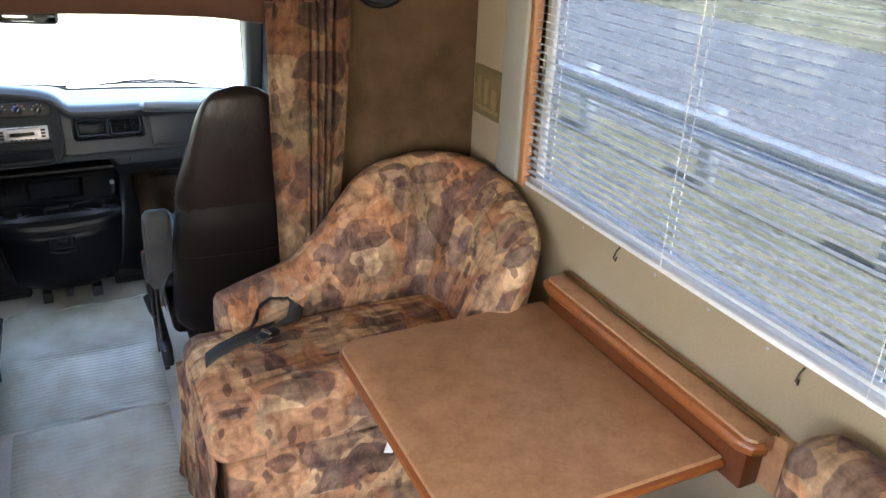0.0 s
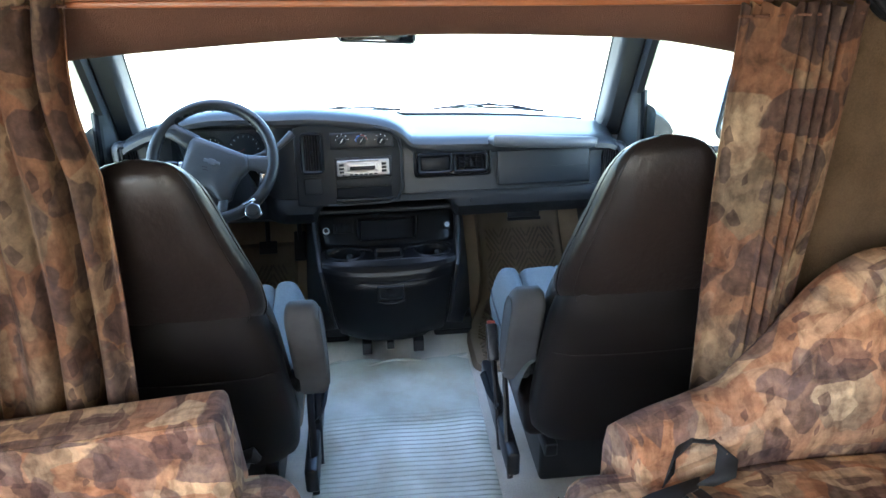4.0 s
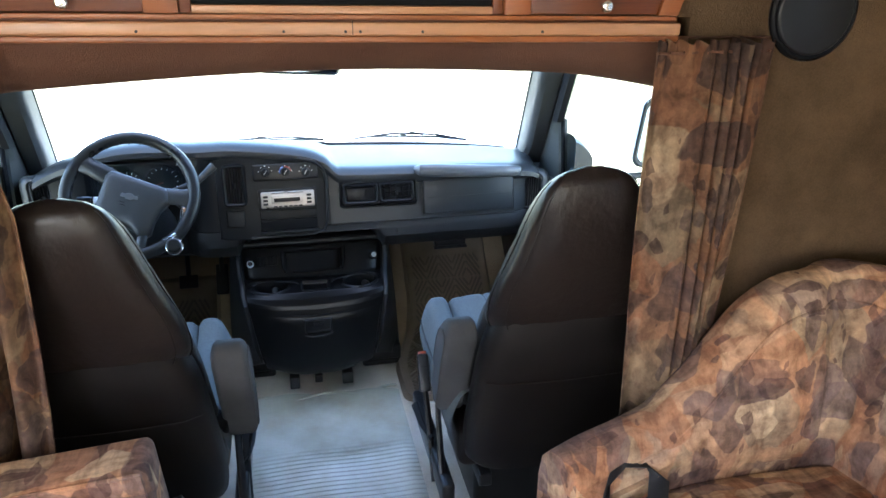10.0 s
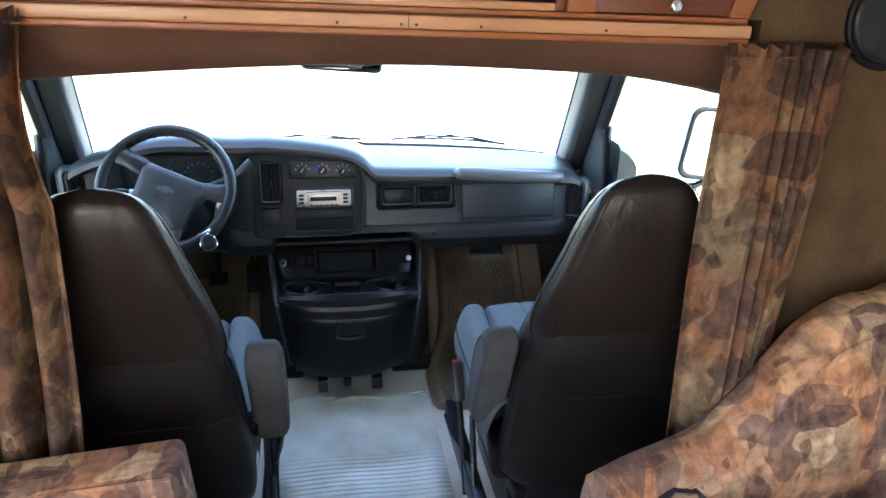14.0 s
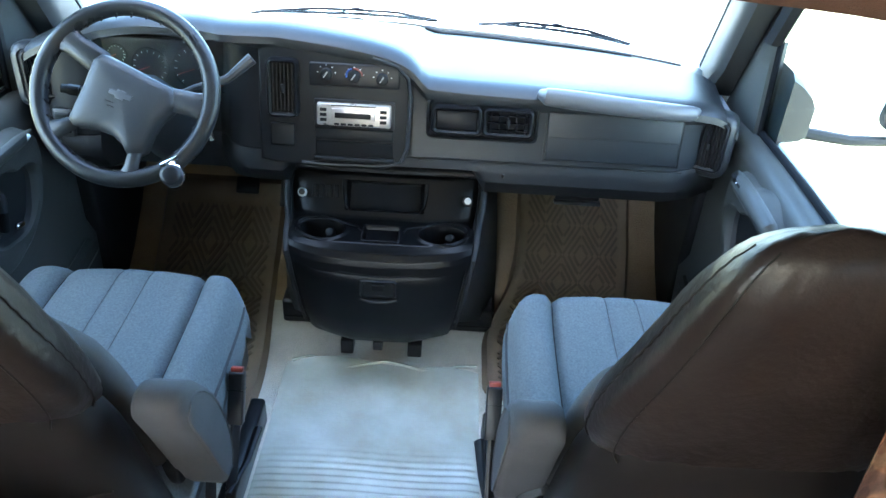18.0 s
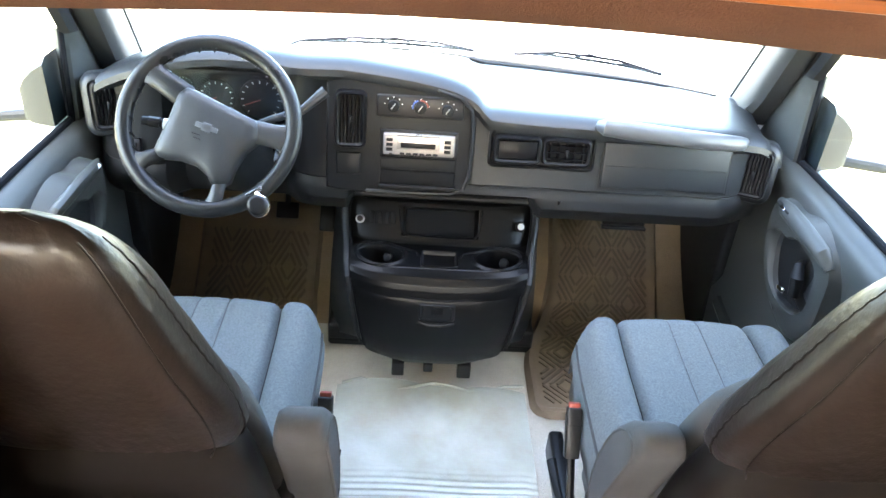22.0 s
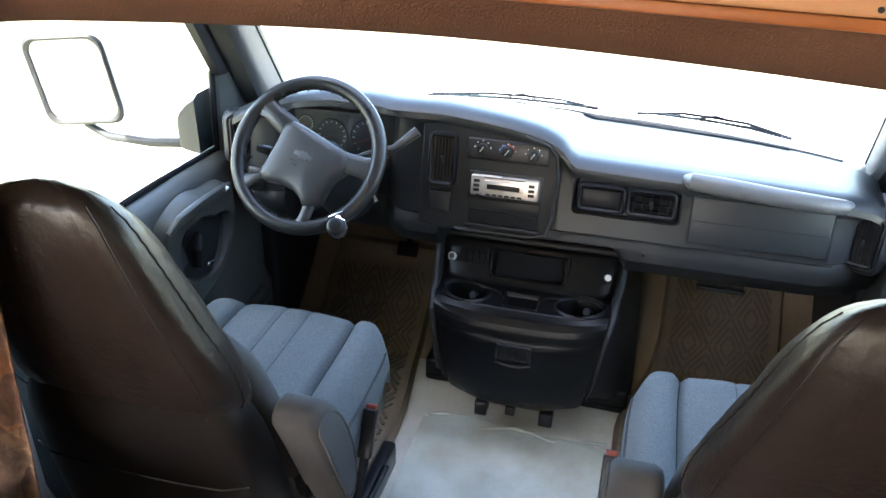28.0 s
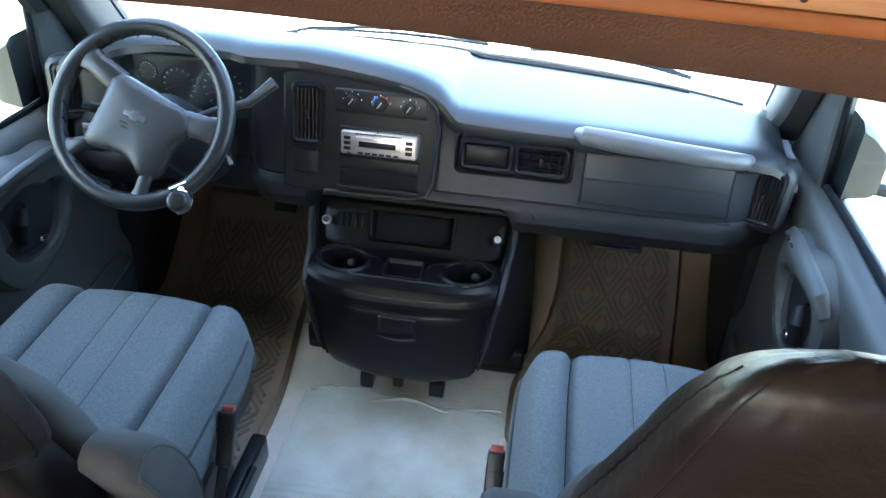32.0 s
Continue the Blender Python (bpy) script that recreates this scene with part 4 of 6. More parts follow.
def along(points, n):
    """Points at even steps on a polyline of tuples."""
    pts = [Vector(p) for p in points]
    at = [0.0]
    for p, q in zip(pts, pts[1:]):
        at.append(at[-1] + (Vector(q[:2]) - Vector(p[:2])).length)
    out = []
    for k in range(n):
        d = at[-1] * k / (n - 1)
        i = max(j for j in range(len(pts) - 1) if at[j] <= d + 1e-9)
        out.append(pts[i].lerp(pts[i + 1], (d - at[i]) / (at[i + 1] - at[i])))
    return out


# face of the tray: sloping switch panel with a bin, level shelf with two cup wells, rounded front band
prof = [(0.228, 0.572, 0.256), (0.207, 0.568, 0.254), (0.150, 0.478, 0.245), (0.143, 0.472, 0.244), (0.045, 0.462, 0.237), (0.025, 0.457, 0.236), (0.014, 0.446, 0.235), (0.009, 0.430, 0.233), (0.006, 0.405, 0.230)]
rows = []
for y, z, w in along(prof, 110):
    row = []
    for i in range(141):
        a = -1 + 2 * i / 140
        x = w * a
        py, pz = y + 0.03 * abs(a) ** 5, z
        if y > 0.150:
            e = max(abs(x) / 0.106 - 1, abs((pz - 0.523) / 0.034) - 1)
            k = plateau(e, 0.22)
            py, pz = py + 0.034 * k, pz - 0.022 * k
        else:
            for q in (-1, 1):
                e = math.hypot((x - q * 0.158) / 0.062, (y - 0.094) / 0.043) - 1
                pz -= 0.060 * plateau(e, 0.16)
                pz += 0.004 * math.exp(-((e - 0.06) / 0.08) ** 2)
            e = max(abs(x) / 0.048 - 1, abs((y - 0.085) / 0.036) - 1)
            pz -= 0.012 * plateau(e, 0.15)
            sag = 0.020 * max(0.0, min(1.0, (0.045 - y) / 0.030))
            pz -= sag * (1 - a * a)
        row.append((x, py, pz))
    rows.append(row)
part("tray", grid_mesh(rows), CONSOLE, con)
prof = [(0.014, 0.412, 0.229), (0.006, 0.409, 0.2285), (0.001, 0.400, 0.227), (0.0, 0.36, 0.221), (0.002, 0.30, 0.214), (0.008, 0.24, 0.207), (0.018, 0.195, 0.199), (0.032, 0.160, 0.188), (0.052, 0.130, 0.170), (0.080, 0.110, 0.145), (0.11, 0.100, 0.12), (0.24, 0.098, 0.10)]
rows = []
for y, z, w in prof:
    rows.append([(w * a, y + 0.035 * abs(a) ** 4 + (0.10 if abs(a) > 1 else 0), z - 0.022 * (1 - a * a) * (z > 0.39) + 0.05 * a ** 6 * (z < 0.16)) for a in (-1.02, -1, -0.97, -0.9, -0.7, -0.45, -0.2, 0, 0.2, 0.45, 0.7, 0.9, 0.97, 1, 1.02)])
part("front_lid", grid_mesh(rows), CONSOLE, con)
# moulded frame round the face, wider towards the top
edge = [(0.0, 0.222, 0.580), (0.15, 0.222, 0.581), (0.235, 0.224, 0.580), (0.258, 0.222, 0.572), (0.262, 0.205, 0.552), (0.258, 0.172, 0.505), (0.251, 0.135, 0.470), (0.247, 0.080, 0.452), (0.241, 0.045, 0.425), (0.232, 0.035, 0.370), (0.224, 0.038, 0.310), (0.216, 0.044, 0.250), (0.206, 0.055, 0.195)]
for s in (-1, 1):
    part("frame_edge", tube([(s * x, y, z) for x, y, z in edge], [0.011] * 6 + [0.010, 0.009, 0.009, 0.008, 0.007, 0.006, 0.003], 10), DASH_LOW, con)
    part("frame_highlight", tube([(s * (x - 0.012), y - 0.006, z - 0.004) for x, y, z in edge[3:]], 0.0035, 6), GLOSS, con)
    rows = [[(s * 0.262, 0.232, 0.578), (s * 0.285, 0.34, 0.565), (s * 0.30, 0.48, 0.55)], [(s * 0.258, 0.150, 0.475), (s * 0.290, 0.30, 0.46), (s * 0.312, 0.46, 0.44)], [(s * 0.244, 0.050, 0.40), (s * 0.288, 0.24, 0.36), (s * 0.322, 0.44, 0.32)], [(s * 0.228, 0.050, 0.30), (s * 0.290, 0.22, 0.25), (s * 0.330, 0.42, 0.20)], [(s * 0.205, 0.080, 0.19), (s * 0.285, 0.24, 0.14), (s * 0.334, 0.40, 0.08)], [(s * 0.18, 0.16, 0.13), (s * 0.285, 0.262, 0.06), (s * 0.336, 0.38, 0.0)]]
    part("side_cover", grid_mesh(rows), DASH_LOW, con)
    part("cover_foot", box(min(s * 0.17, s * 0.325), max(s * 0.17, s * 0.325), 0.268, 0.42, 0.0, 0.085, 0.012), DASH_LOW, con)
    part("cover_seam", tube([(s * 0.19, 0.262, 0.030), (s * 0.318, 0.264, 0.030)], 0.003, 6), GLOSS, con)
    cx = s * 0.158
    cup = part("cup_holder", tube([(cx + 0.064 * math.cos(a), 0.094 + 0.0445 * math.sin(a), 0.4665 + 0.10 * (0.044 * math.sin(a))) for a in (2 * math.pi * k / 36 for k in range(36))], 0.0032, 6, True), GLOSS, con)
    part("cup_spring", disc((cx + 0.022, 0.120, 0.440), 0.013, 0.016, (-0.3, -0.7, 0.5), 14, 0.005), BEZEL, cup)
    part("tray_ridge", tube([(s * 0.112, 0.122, 0.474), (s * 0.085, 0.112, 0.474), (s * 0.062, 0.105, 0.472), (s * 0.055, 0.09, 0.471)], 0.0035, 6), GLOSS, con)
part("engine_cover", box(-0.29, 0.29, 0.33, 0.95, 0.0, 0.56, 0.03), DASH_LOW, con)
rim = [(-0.112, 0.198, 0.556), (-0.112, 0.180, 0.530), (-0.106, 0.163, 0.502), (-0.09, 0.154, 0.489), (0.09, 0.154, 0.489), (0.106, 0.163, 0.502), (0.112, 0.180, 0.530), (0.112, 0.198, 0.556)]
part("bin_rim", tube([(x, y - 0.001, z + 0.002) for x, y, z in rim], 0.0028, 6), GLOSS, con)
# dark sheet laid over the bin's back to paint the shade inside
bm = bmesh.new()
bm.faces.new([bm.verts.new((0.95 * x, y + 0.020, 0.522 + 0.95 * (z - 0.522) - 0.012)) for x, y, z in rim])
part("bin_shade", bm, WELL, con, "near-black sheet that puts shade into the open bin")
pad = part("coin_tray", tube([(x, 0.085 + z, 0.4665) for x, z in rounded(0.096, 0.074, 0.012)], 0.0028, 6, True), GLOSS, con)
part("lid_line", tube([(x, 0.001 + 0.55 * abs(x) ** 2 * 1.2, 0.411 - 0.022 * (1 - (x / 0.23) ** 2)) for x in (-0.222 + 0.0444 * k for k in range(11))], 0.003, 6), GLOSS, con)
slope = (0, -0.85, 0.53)
lt = part("lighter_socket", disc((-0.219, 0.178, 0.524), 0.0125, 0.010, slope, 20, 0.003), STEEL, con)
part("lighter_cap", disc((-0.219, 0.170, 0.5295), 0.008, 0.004, slope, 16), BLACK, lt)
lk = part("lock_ring", disc((0.219, 0.178, 0.524), 0.0145, 0.008, slope, 20, 0.003), BEZEL, con)
part("lock_core", disc((0.219, 0.1715, 0.5285), 0.009, 0.003, slope, 16), STEEL, lk)
for k in range(4):
    x = -0.187 + 0.019 * k
    part("switch_blank", obox((x, 0.181, 0.530), (0.013, 0.006, 0.034), (-32, 0, 0), 0.002), CONSOLE, con)
rows = [[(x, -0.001 + y, 0.352 + z) for x, z in rounded(w, h, 0.008)] for w, h, y in ((0.098, 0.056, 0.002), (0.090, 0.050, -0.004), (0.080, 0.042, -0.004), (0.076, 0.038, -0.001))]
lp = part("latch_plate", grid_mesh(rows, True, True), BEZEL, con)
part("latch_slot", box(-0.016, 0.016, -0.0065, -0.001, 0.348, 0.367, 0.002), WELL, lp)
part("finger_scoop", tube([(-0.048, 0.002, 0.318), (-0.02, -0.003, 0.312), (0.02, -0.003, 0.312), (0.048, 0.002, 0.318)], 0.006, 8), BEZEL, lp)
for x, w in ((-0.098, 0.018), (-0.01, 0.014), (0.096, 0.020)):
    part("bracket", box(x - w, x + w, 0.080, 0.13, 0.052 if abs(x) > 0.05 else 0.07, 0.10, 0.004), BLACK, con)

# ---- steering wheel ----
WC = (-0.528, -0.075, 0.886)
SWM = pose(*WC) @ pose(0, 0, 0, -35, 0, 0)
sw = thing("steering_wheel", "dark vinyl-covered steering wheel with broad spokes and a hub pad", "steering wheel", WC)


def on_wheel(x, y, z):
    return SWM @ Vector((x, y, z))


part("rim", tube([on_wheel(0.183 * math.cos(a), 0, 0.183 * math.sin(a)) for a in (2 * math.pi * k / 64 for k in range(64))], 0.0185, 12, True), RIM, sw)
for k in range(64):
    a = 2 * math.pi * (k + 0.5) / 64
    if k % 2 == 0:
        continue
    part("lacing", tube([on_wheel(0.166 * math.cos(a), -0.012, 0.166 * math.sin(a)), on_wheel(0.163 * math.cos(a + 0.05), 0.004, 0.163 * math.sin(a + 0.05))], 0.0018, 5), BLACK, sw)
hub = [(-0.074, 0.050), (-0.068, 0.068), (-0.050, 0.080), (-0.030, 0.074), (0.02, 0.052), (0.07, 0.029), (0.104, 0.014), (0.113, -0.002), (0.112, -0.026), (0.102, -0.038), (0.082, -0.056), (0.064, -0.088), (0.052, -0.124), (0.034, -0.134), (0.016, -0.132), (0.004, -0.112), (-0.020, -0.092), (-0.060, -0.080), (-0.104, -0.078), (-0.115, -0.064), (-0.106, -0.040), (-0.088, 0.005)]
rows = []
for d, k in ((0.060, 0.80), (0.02, 0.99), (0.004, 1.0), (-0.008, 0.985), (-0.016, 0.94), (-0.021, 0.85), (-0.024, 0.70), (-0.026, 0.45), (-0.027, 0.15)):
    rows.append([on_wheel(x * k, d, -0.01 + (z + 0.01) * k) for x, z in hub])
hubp = part("hub_pad", grid_mesh(rows, True, True), WHEEL, sw, "grey moulded hub pad", angle=60)
bm = obox((0, 0, 0), (0.050, 0.003, 0.011), (0, 18, 0), 0.002)
obox((0, 0, 0), (0.020, 0.003, 0.019), (0, 18, 0), 0.002, bm=bm)
bmesh.ops.transform(bm, matrix=SWM @ Matrix.Translation((0.002, -0.0275, -0.010)), verts=bm.verts)
part("emblem", bm, BAR, hubp, "small plain embossed emblem")
for k in range(2):
    part("hub_mark", obox(on_wheel(-0.016, -0.0265, -0.026 - 0.009 * k), (0.026 - 0.008 * k, 0.002, 0.002), (-35, 18, 0)), BEZEL, hubp)


def spoke(ends, half, material):
    """A flat tapered arm between two points of the wheel's plane; half: its half widths."""
    (x0, z0), (x1, z1) = ends
    d = Vector((x1 - x0, z1 - z0)).normalized()
    n = Vector((-d.y, d.x))
    rows = []
    for k in range(9):
        f = k / 8
        h = half[0] + (half[1] - half[0]) * f + 0.010 * (max(0.0, f - 0.6) / 0.4) ** 2
        c = Vector((x0 + (x1 - x0) * f, z0 + (z1 - z0) * f))
        ring_pts = []
        for q in range(12):
            a = 2 * math.pi * q / 12
            p = c + n * h * math.cos(a)
            ring_pts.append(on_wheel(p.x, -0.004 * math.sin(math.pi * f) + 0.011 * math.sin(a), p.y))
        rows.append(ring_pts)
    part("spoke", grid_mesh(rows, True, True), material, sw)


# left spokes take the darker rim vinyl, which paints in their shadow
spoke(((-0.050, 0.056), (-0.135, 0.112)), (0.028, 0.024), RIM)
spoke(((0.095, -0.008), (0.172, -0.022)), (0.025, 0.026), WHEEL)
spoke(((-0.095, -0.066), (-0.150, -0.090)), (0.014, 0.020), RIM)
spoke(((0.032, -0.118), (0.022, -0.172)), (0.015, 0.015), WHEEL)
kn = part("spinner_knob", disc(on_wheel(0.122, -0.022, -0.172), 0.022, 0.03, SWM.to_3x3() @ Vector((0, -1, 0)), 24, 0.009), BLACK, sw, "black spinner knob in a chrome collar")
part("collar", ring(on_wheel(0.122, -0.024, -0.172), 0.0225, 0.0025, SWM.to_3x3() @ Vector((0, -1, 0))), CHROME, kn)
part("clamp", tube([on_wheel(0.112, -0.012, -0.138), on_wheel(0.120, -0.02, -0.158)], 0.008, 8), CHROME, kn)
part("clamp", tube([on_wheel(0.092, -0.016, -0.150), on_wheel(0.126, -0.018, -0.132)], 0.005, 8), CHROME, kn)
col = thing("steering_column", "dark steering column shroud behind the wheel", "steering column", (-0.53, 0.1, 0.8))
part("shroud", tube([on_wheel(0, 0.045, 0), on_wheel(0, 0.10, 0), on_wheel(0, 0.19, -0.01), on_wheel(0, 0.33, -0.02)], [0.055, 0.068, 0.075, 0.085], 16), DASH_LOW, col)
part("shift_lever", tube([on_wheel(0.06, 0.12, 0.02), (-0.42, 0.045, 0.855), (-0.35, 0.06, 0.875), (-0.295, 0.085, 0.918)], [0.010, 0.009, 0.010, 0.014], 10), WHEEL, col, "grey column shift lever")
part("turn_stalk", tube([on_wheel(-0.06, 0.07, 0.0), on_wheel(-0.10, 0.065, 0.008), on_wheel(-0.165, 0.06, 0.015)], [0.009, 0.011, 0.010], 10), BEZEL, col)
part("stalk_band", tube([on_wheel(-0.10, 0.065, 0.008), on_wheel(-0.118, 0.063, 0.010)], 0.013, 10), BLIND, col)
part("stalk_tip", tube([on_wheel(-0.125, 0.062, 0.011), on_wheel(-0.15, 0.061, 0.0135)], 0.0125, 10), BLACK, col)
keys = thing("car_keys", "small silver keys hanging from the ignition", "keys", (-0.395, 0.05, 0.80))
part("ignition", disc((-0.405, 0.045, 0.815), 0.016, 0.02, (0.3, -1, 0.2), 16, 0.004), BLACK, keys)
part("key", obox((-0.398, 0.018, 0.785), (0.022, 0.003, 0.045), (0, 12, 15), 0.001), CHROME, keys)
part("key", obox((-0.390, 0.016, 0.765), (0.012, 0.003, 0.05), (0, -8, 30), 0.001), CHROME, keys)
for x, w, h, nm in ((-0.50, 0.075, 0.055, "brake_pedal"), (-0.365, 0.05, 0.13, "accelerator_pedal")):
    p = thing(nm, "black rubber foot pedal", "pedal", (x, 0.62, 0.15))
    part("pad", obox((x, 0.64, 0.27), (w, 0.016, h), (-40, 0, 0), 0.005), BLACK, p)
    part("arm", tube([(x, 0.65, 0.28), (x, 0.70, 0.38), (x, 0.74, 0.55)], 0.010, 8), BLACK, p)


# ---- front seats ----
def oval(cx, cy, cz, hw, hd, tilt, n=32, e=2.7):
    out = []
    for k in range(n):
        a = 2 * math.pi * k / n
        ca, sa = math.cos(a), math.sin(a)
        u = math.copysign(abs(ca) ** (2 / e), ca) * hw
        v = math.copysign(abs(sa) ** (2 / e), sa) * hd
        out.append((cx + u, cy + v * math.cos(tilt), cz + v * math.sin(tilt)))
    return out


def front_seat(cx, back_x, arm_x, s):
    """cx: middle of the cushion; back_x: middle of the back; arm_x: the folded armrest; s: its side."""
    seat = thing("front_seat", "high-backed cab seat, blue-grey cloth cushion, dark vinyl back", "seat", (cx, -0.5, 0.0), "front seats")
    part("pedestal", box(cx - 0.155, cx + 0.155, -0.62, -0.22, 0.0, 0.26, 0.015), BLACK, seat)
    for q in (-1, 1):
        part("seat_rail", box(cx + q * 0.17 - 0.018, cx + q * 0.17 + 0.018, -0.80, -0.22, 0.245, 0.285, 0.006), BLACK, seat)
    part("seat_pan", box(cx - 0.235, cx + 0.235, -0.76, -0.215, 0.275, 0.40, 0.03, 4), SHELL, seat)
    # cushion: bolsters at the sides, sewn panels between, a rounded front
    rows = []
    n_f = 26
    for j in range(n_f):
        f = j / (n_f - 1)
        y = -0.76 + 0.60 * f
        edge = min(1.0, (1 - f) / 0.13)
        drop = (1 - math.sqrt(max(0.0, 1 - (1 - edge) ** 2))) * 0.10
        row = [(cx - 0.248 * (1 - 0.10 * f ** 6), y - 0.05 * f ** 4, 0.36)]
        for i in range(61):
            u = -1 + 2 * i / 60
            z = 0.508 + 0.018 * f
            z += 0.016 * max(0.0, math.sin(math.pi * max(0.0, abs(u) - 0.60) / 0.40)) ** 0.7
            z += 0.006 * (1 - (u / 0.60) ** 2) * (abs(u) < 0.60)
            for g, dep, wid in ((0.60, 0.016, 0.035), (0.13, 0.006, 0.022)):
                z -= dep * math.exp(-(((abs(u) - g) / wid) ** 2))
            z -= 0.080 * max(0, (abs(u) - 0.80) / 0.20) ** 2.4
            x = cx + 0.260 * u * (1 - 0.08 * f ** 8)
            row.append((x, y - 0.055 * (abs(u) ** 3) * f ** 4, z - drop))
        row.append((cx + 0.248 * (1 - 0.10 * f ** 6), y - 0.05 * f ** 4, 0.36))
        rows.append(row)
    rows.append([(p[0], p[1] + 0.004, 0.36) for p in rows[-1]])
    for i in (13, 27, 35, 49):
        part("cushion_seam", tube([(r[i][0], r[i][1], r[i][2] + 0.0006) for r in rows[1:-2]], 0.0020 if i in (13, 49) else 0.0010, 6), SHELL if i in (13, 49) else SEATARM, seat)
    part("seat_cushion", grid_mesh(rows), SEATBLUE, seat, angle=75)
    for q in (-1, 1):
        i = 2 if q < 0 else 60
        part("piping", tube([(r[i][0] + q * 0.002, r[i][1], r[i][2] - 0.004) for r in rows[2:-3:2]], 0.0035, 6), SEATARM, seat)
    # lower back: dark shell behind, cloth in front
    lo_w = curve([0.30, 0.34, 0.42, 0.55, 0.70, 0.80, 0.86], [0.195, 0.228, 0.232, 0.222, 0.205, 0.175, 0.10])
    rows, front = [], []
    for k in range(19):
        z = 0.30 + 0.56 * k / 18
        y = -0.755 - (z - 0.30) * 0.20
        deep = 0.085 - 0.035 * max(0, (z - 0.7) / 0.16)
        rows.append(oval(back_x, y, z, lo_w(z), deep, radians(-14), e=3.2))
        if z > 0.42:
            front.append(oval(back_x, y + 0.085, z, lo_w(z) * 0.97 * min(1.0, 0.72 + (z - 0.42) * 4), 0.062 - 0.02 * max(0, (z - 0.7) / 0.16), radians(-14), e=2.6))
    part("lower_back", grid_mesh(rows, True, True), SHELL, seat)
    part("back_cushion", grid_mesh(front, True, True), SEATARM, seat, "grey cloth front of the lower back", angle=75)
    part("back_seam", tube([(back_x + lo_w(0.60) * 0.94 * a, -0.815 - 0.0835 + 0.022 * abs(a) ** 7, 0.617 + 0.004 * abs(a)) for a in (-1, -0.8, -0.4, 0, 0.4, 0.8, 1)], 0.0016, 6), VINYL, seat)
    # upper back, one vinyl cover with sewn edges
    up_w = curve([0.72, 0.745, 0.79, 0.83, 0.88, 0.93, 0.985, 1.05, 1.10, 1.13, 1.15, 1.162], [0.150, 0.182, 0.199, 0.196, 0.184, 0.167, 0.149, 0.129, 0.110, 0.090, 0.064, 0.018])
    up_d = curve([0.72, 0.76, 0.90, 1.05, 1.12, 1.162], [0.050, 0.078, 0.085, 0.070, 0.050, 0.012])
    rows, seam, stitch = [], [], []
    for k in range(46):
        z = 0.72 + 0.442 * k / 45
        y = -0.842 - (z - 0.76) * 0.22
        ring_pts = []
        for i, p in enumerate(oval(back_x, y, z, up_w(z), up_d(z), radians(-20), 44, 3.1)):
            wr = 0.0022 * math.sin(31 * z + 3 * i) * math.sin(0.7 * i + 9 * z)
            ring_pts.append((p[0] + wr * (p[0] - back_x) * 4, p[1] + wr, p[2]))
        rows.append(ring_pts)
        if 2 < k < 43:
            seam.append((up_w(z) * 0.88, y - up_d(z) * 0.84, z + up_d(z) * 0.31))
            stitch.append((up_w(z) * 1.002, y - 0.004, z))
    part("upper_back", grid_mesh(rows, True, True), VINYL, seat, "creased dark vinyl headrest cover", angle=60)
    for q in (-1, 1):
        part("cover_seam", tube([(back_x + q * x, y, z) for x, y, z in seam], 0.0013, 6), SHELL, seat)
        part("edge_stitch", tube([(back_x + q * x, y + 0.002 * (k % 2), z) for k, (x, y, z) in enumerate(stitch)], 0.0018, 6), SHELL, seat)
    # armrest folded up beside the back
    side = [(-0.838, 0.735), (-0.834, 0.752), (-0.818, 0.764), (-0.79, 0.760), (-0.758, 0.734), (-0.726, 0.694), (-0.698, 0.640), (-0.672, 0.570), (-0.660, 0.505), (-0.662, 0.455), (-0.675, 0.432), (-0.705, 0.438), (-0.722, 0.465), (-0.76, 0.555), (-0.80, 0.650)]
    mid = Vector((sum(p[0] for p in side) / len(side), sum(p[1] for p in side) / len(side)))
    rows = []
    for dx, k in ((-0.041, 0.55), (-0.041, 0.80), (-0.036, 0.93), (-0.026, 1.0), (0.026, 1.0), (0.036, 0.93), (0.041, 0.80), (0.041, 0.55)):
        rows.append([(arm_x + dx, mid.x + (y - mid.x) * k, mid.y + (z - mid.y) * k) for y, z in side])
    arm = part("armrest", grid_mesh(rows, True, True), SEATARM, seat, "grey cloth armrest folded upright", angle=60)
    part("welt", tube([(arm_x + s * 0.0405, mid.x + (y - mid.x) * 0.82, mid.y + (z - mid.y) * 0.82) for y, z in side], 0.0026, 6, True), SEATARM, arm)
    part("pivot", disc((arm_x - s * 0.06, -0.715, 0.49), 0.03, 0.03, (s, 0, 0), 20, 0.005), WELL, seat)
    # belt buckle on its stalk, recliner bar and track cover
    bx = cx + s * 0.278
    bk = part("buckle", box(-0.016, 0.016, -0.055, 0.055, -0.012, 0.012, 0.005, 3, pose(bx, -0.475, 0.415, 62, 0, 0)), BLACK, seat)
    part("release_button", box(-0.012, 0.012, -0.004, 0.006, -0.008, 0.008, 0.002, 2, pose(bx, -0.448, 0.466, 62, 0, 0)), RED, bk, "red release button")
    part("buckle_line", box(-0.0165, 0.0165, 0.0, 0.002, -0.0125, 0.0125, 0.0, 1, pose(bx, -0.467, 0.43, 62, 0, 0)), BEZEL, bk)
    part("stalk", tube([(bx, -0.500, 0.37), (bx, -0.58, 0.26), (bx, -0.65, 0.16)], [0.012, 0.013, 0.016], 8, flat=0.6), BLACK, seat)
    part("track_cover", box(min(bx - s * 0.03, bx + s * 0.006), max(bx - s * 0.03, bx + s * 0.006), -0.78, -0.30, 0.17, 0.245, 0.010), BLACK, seat)
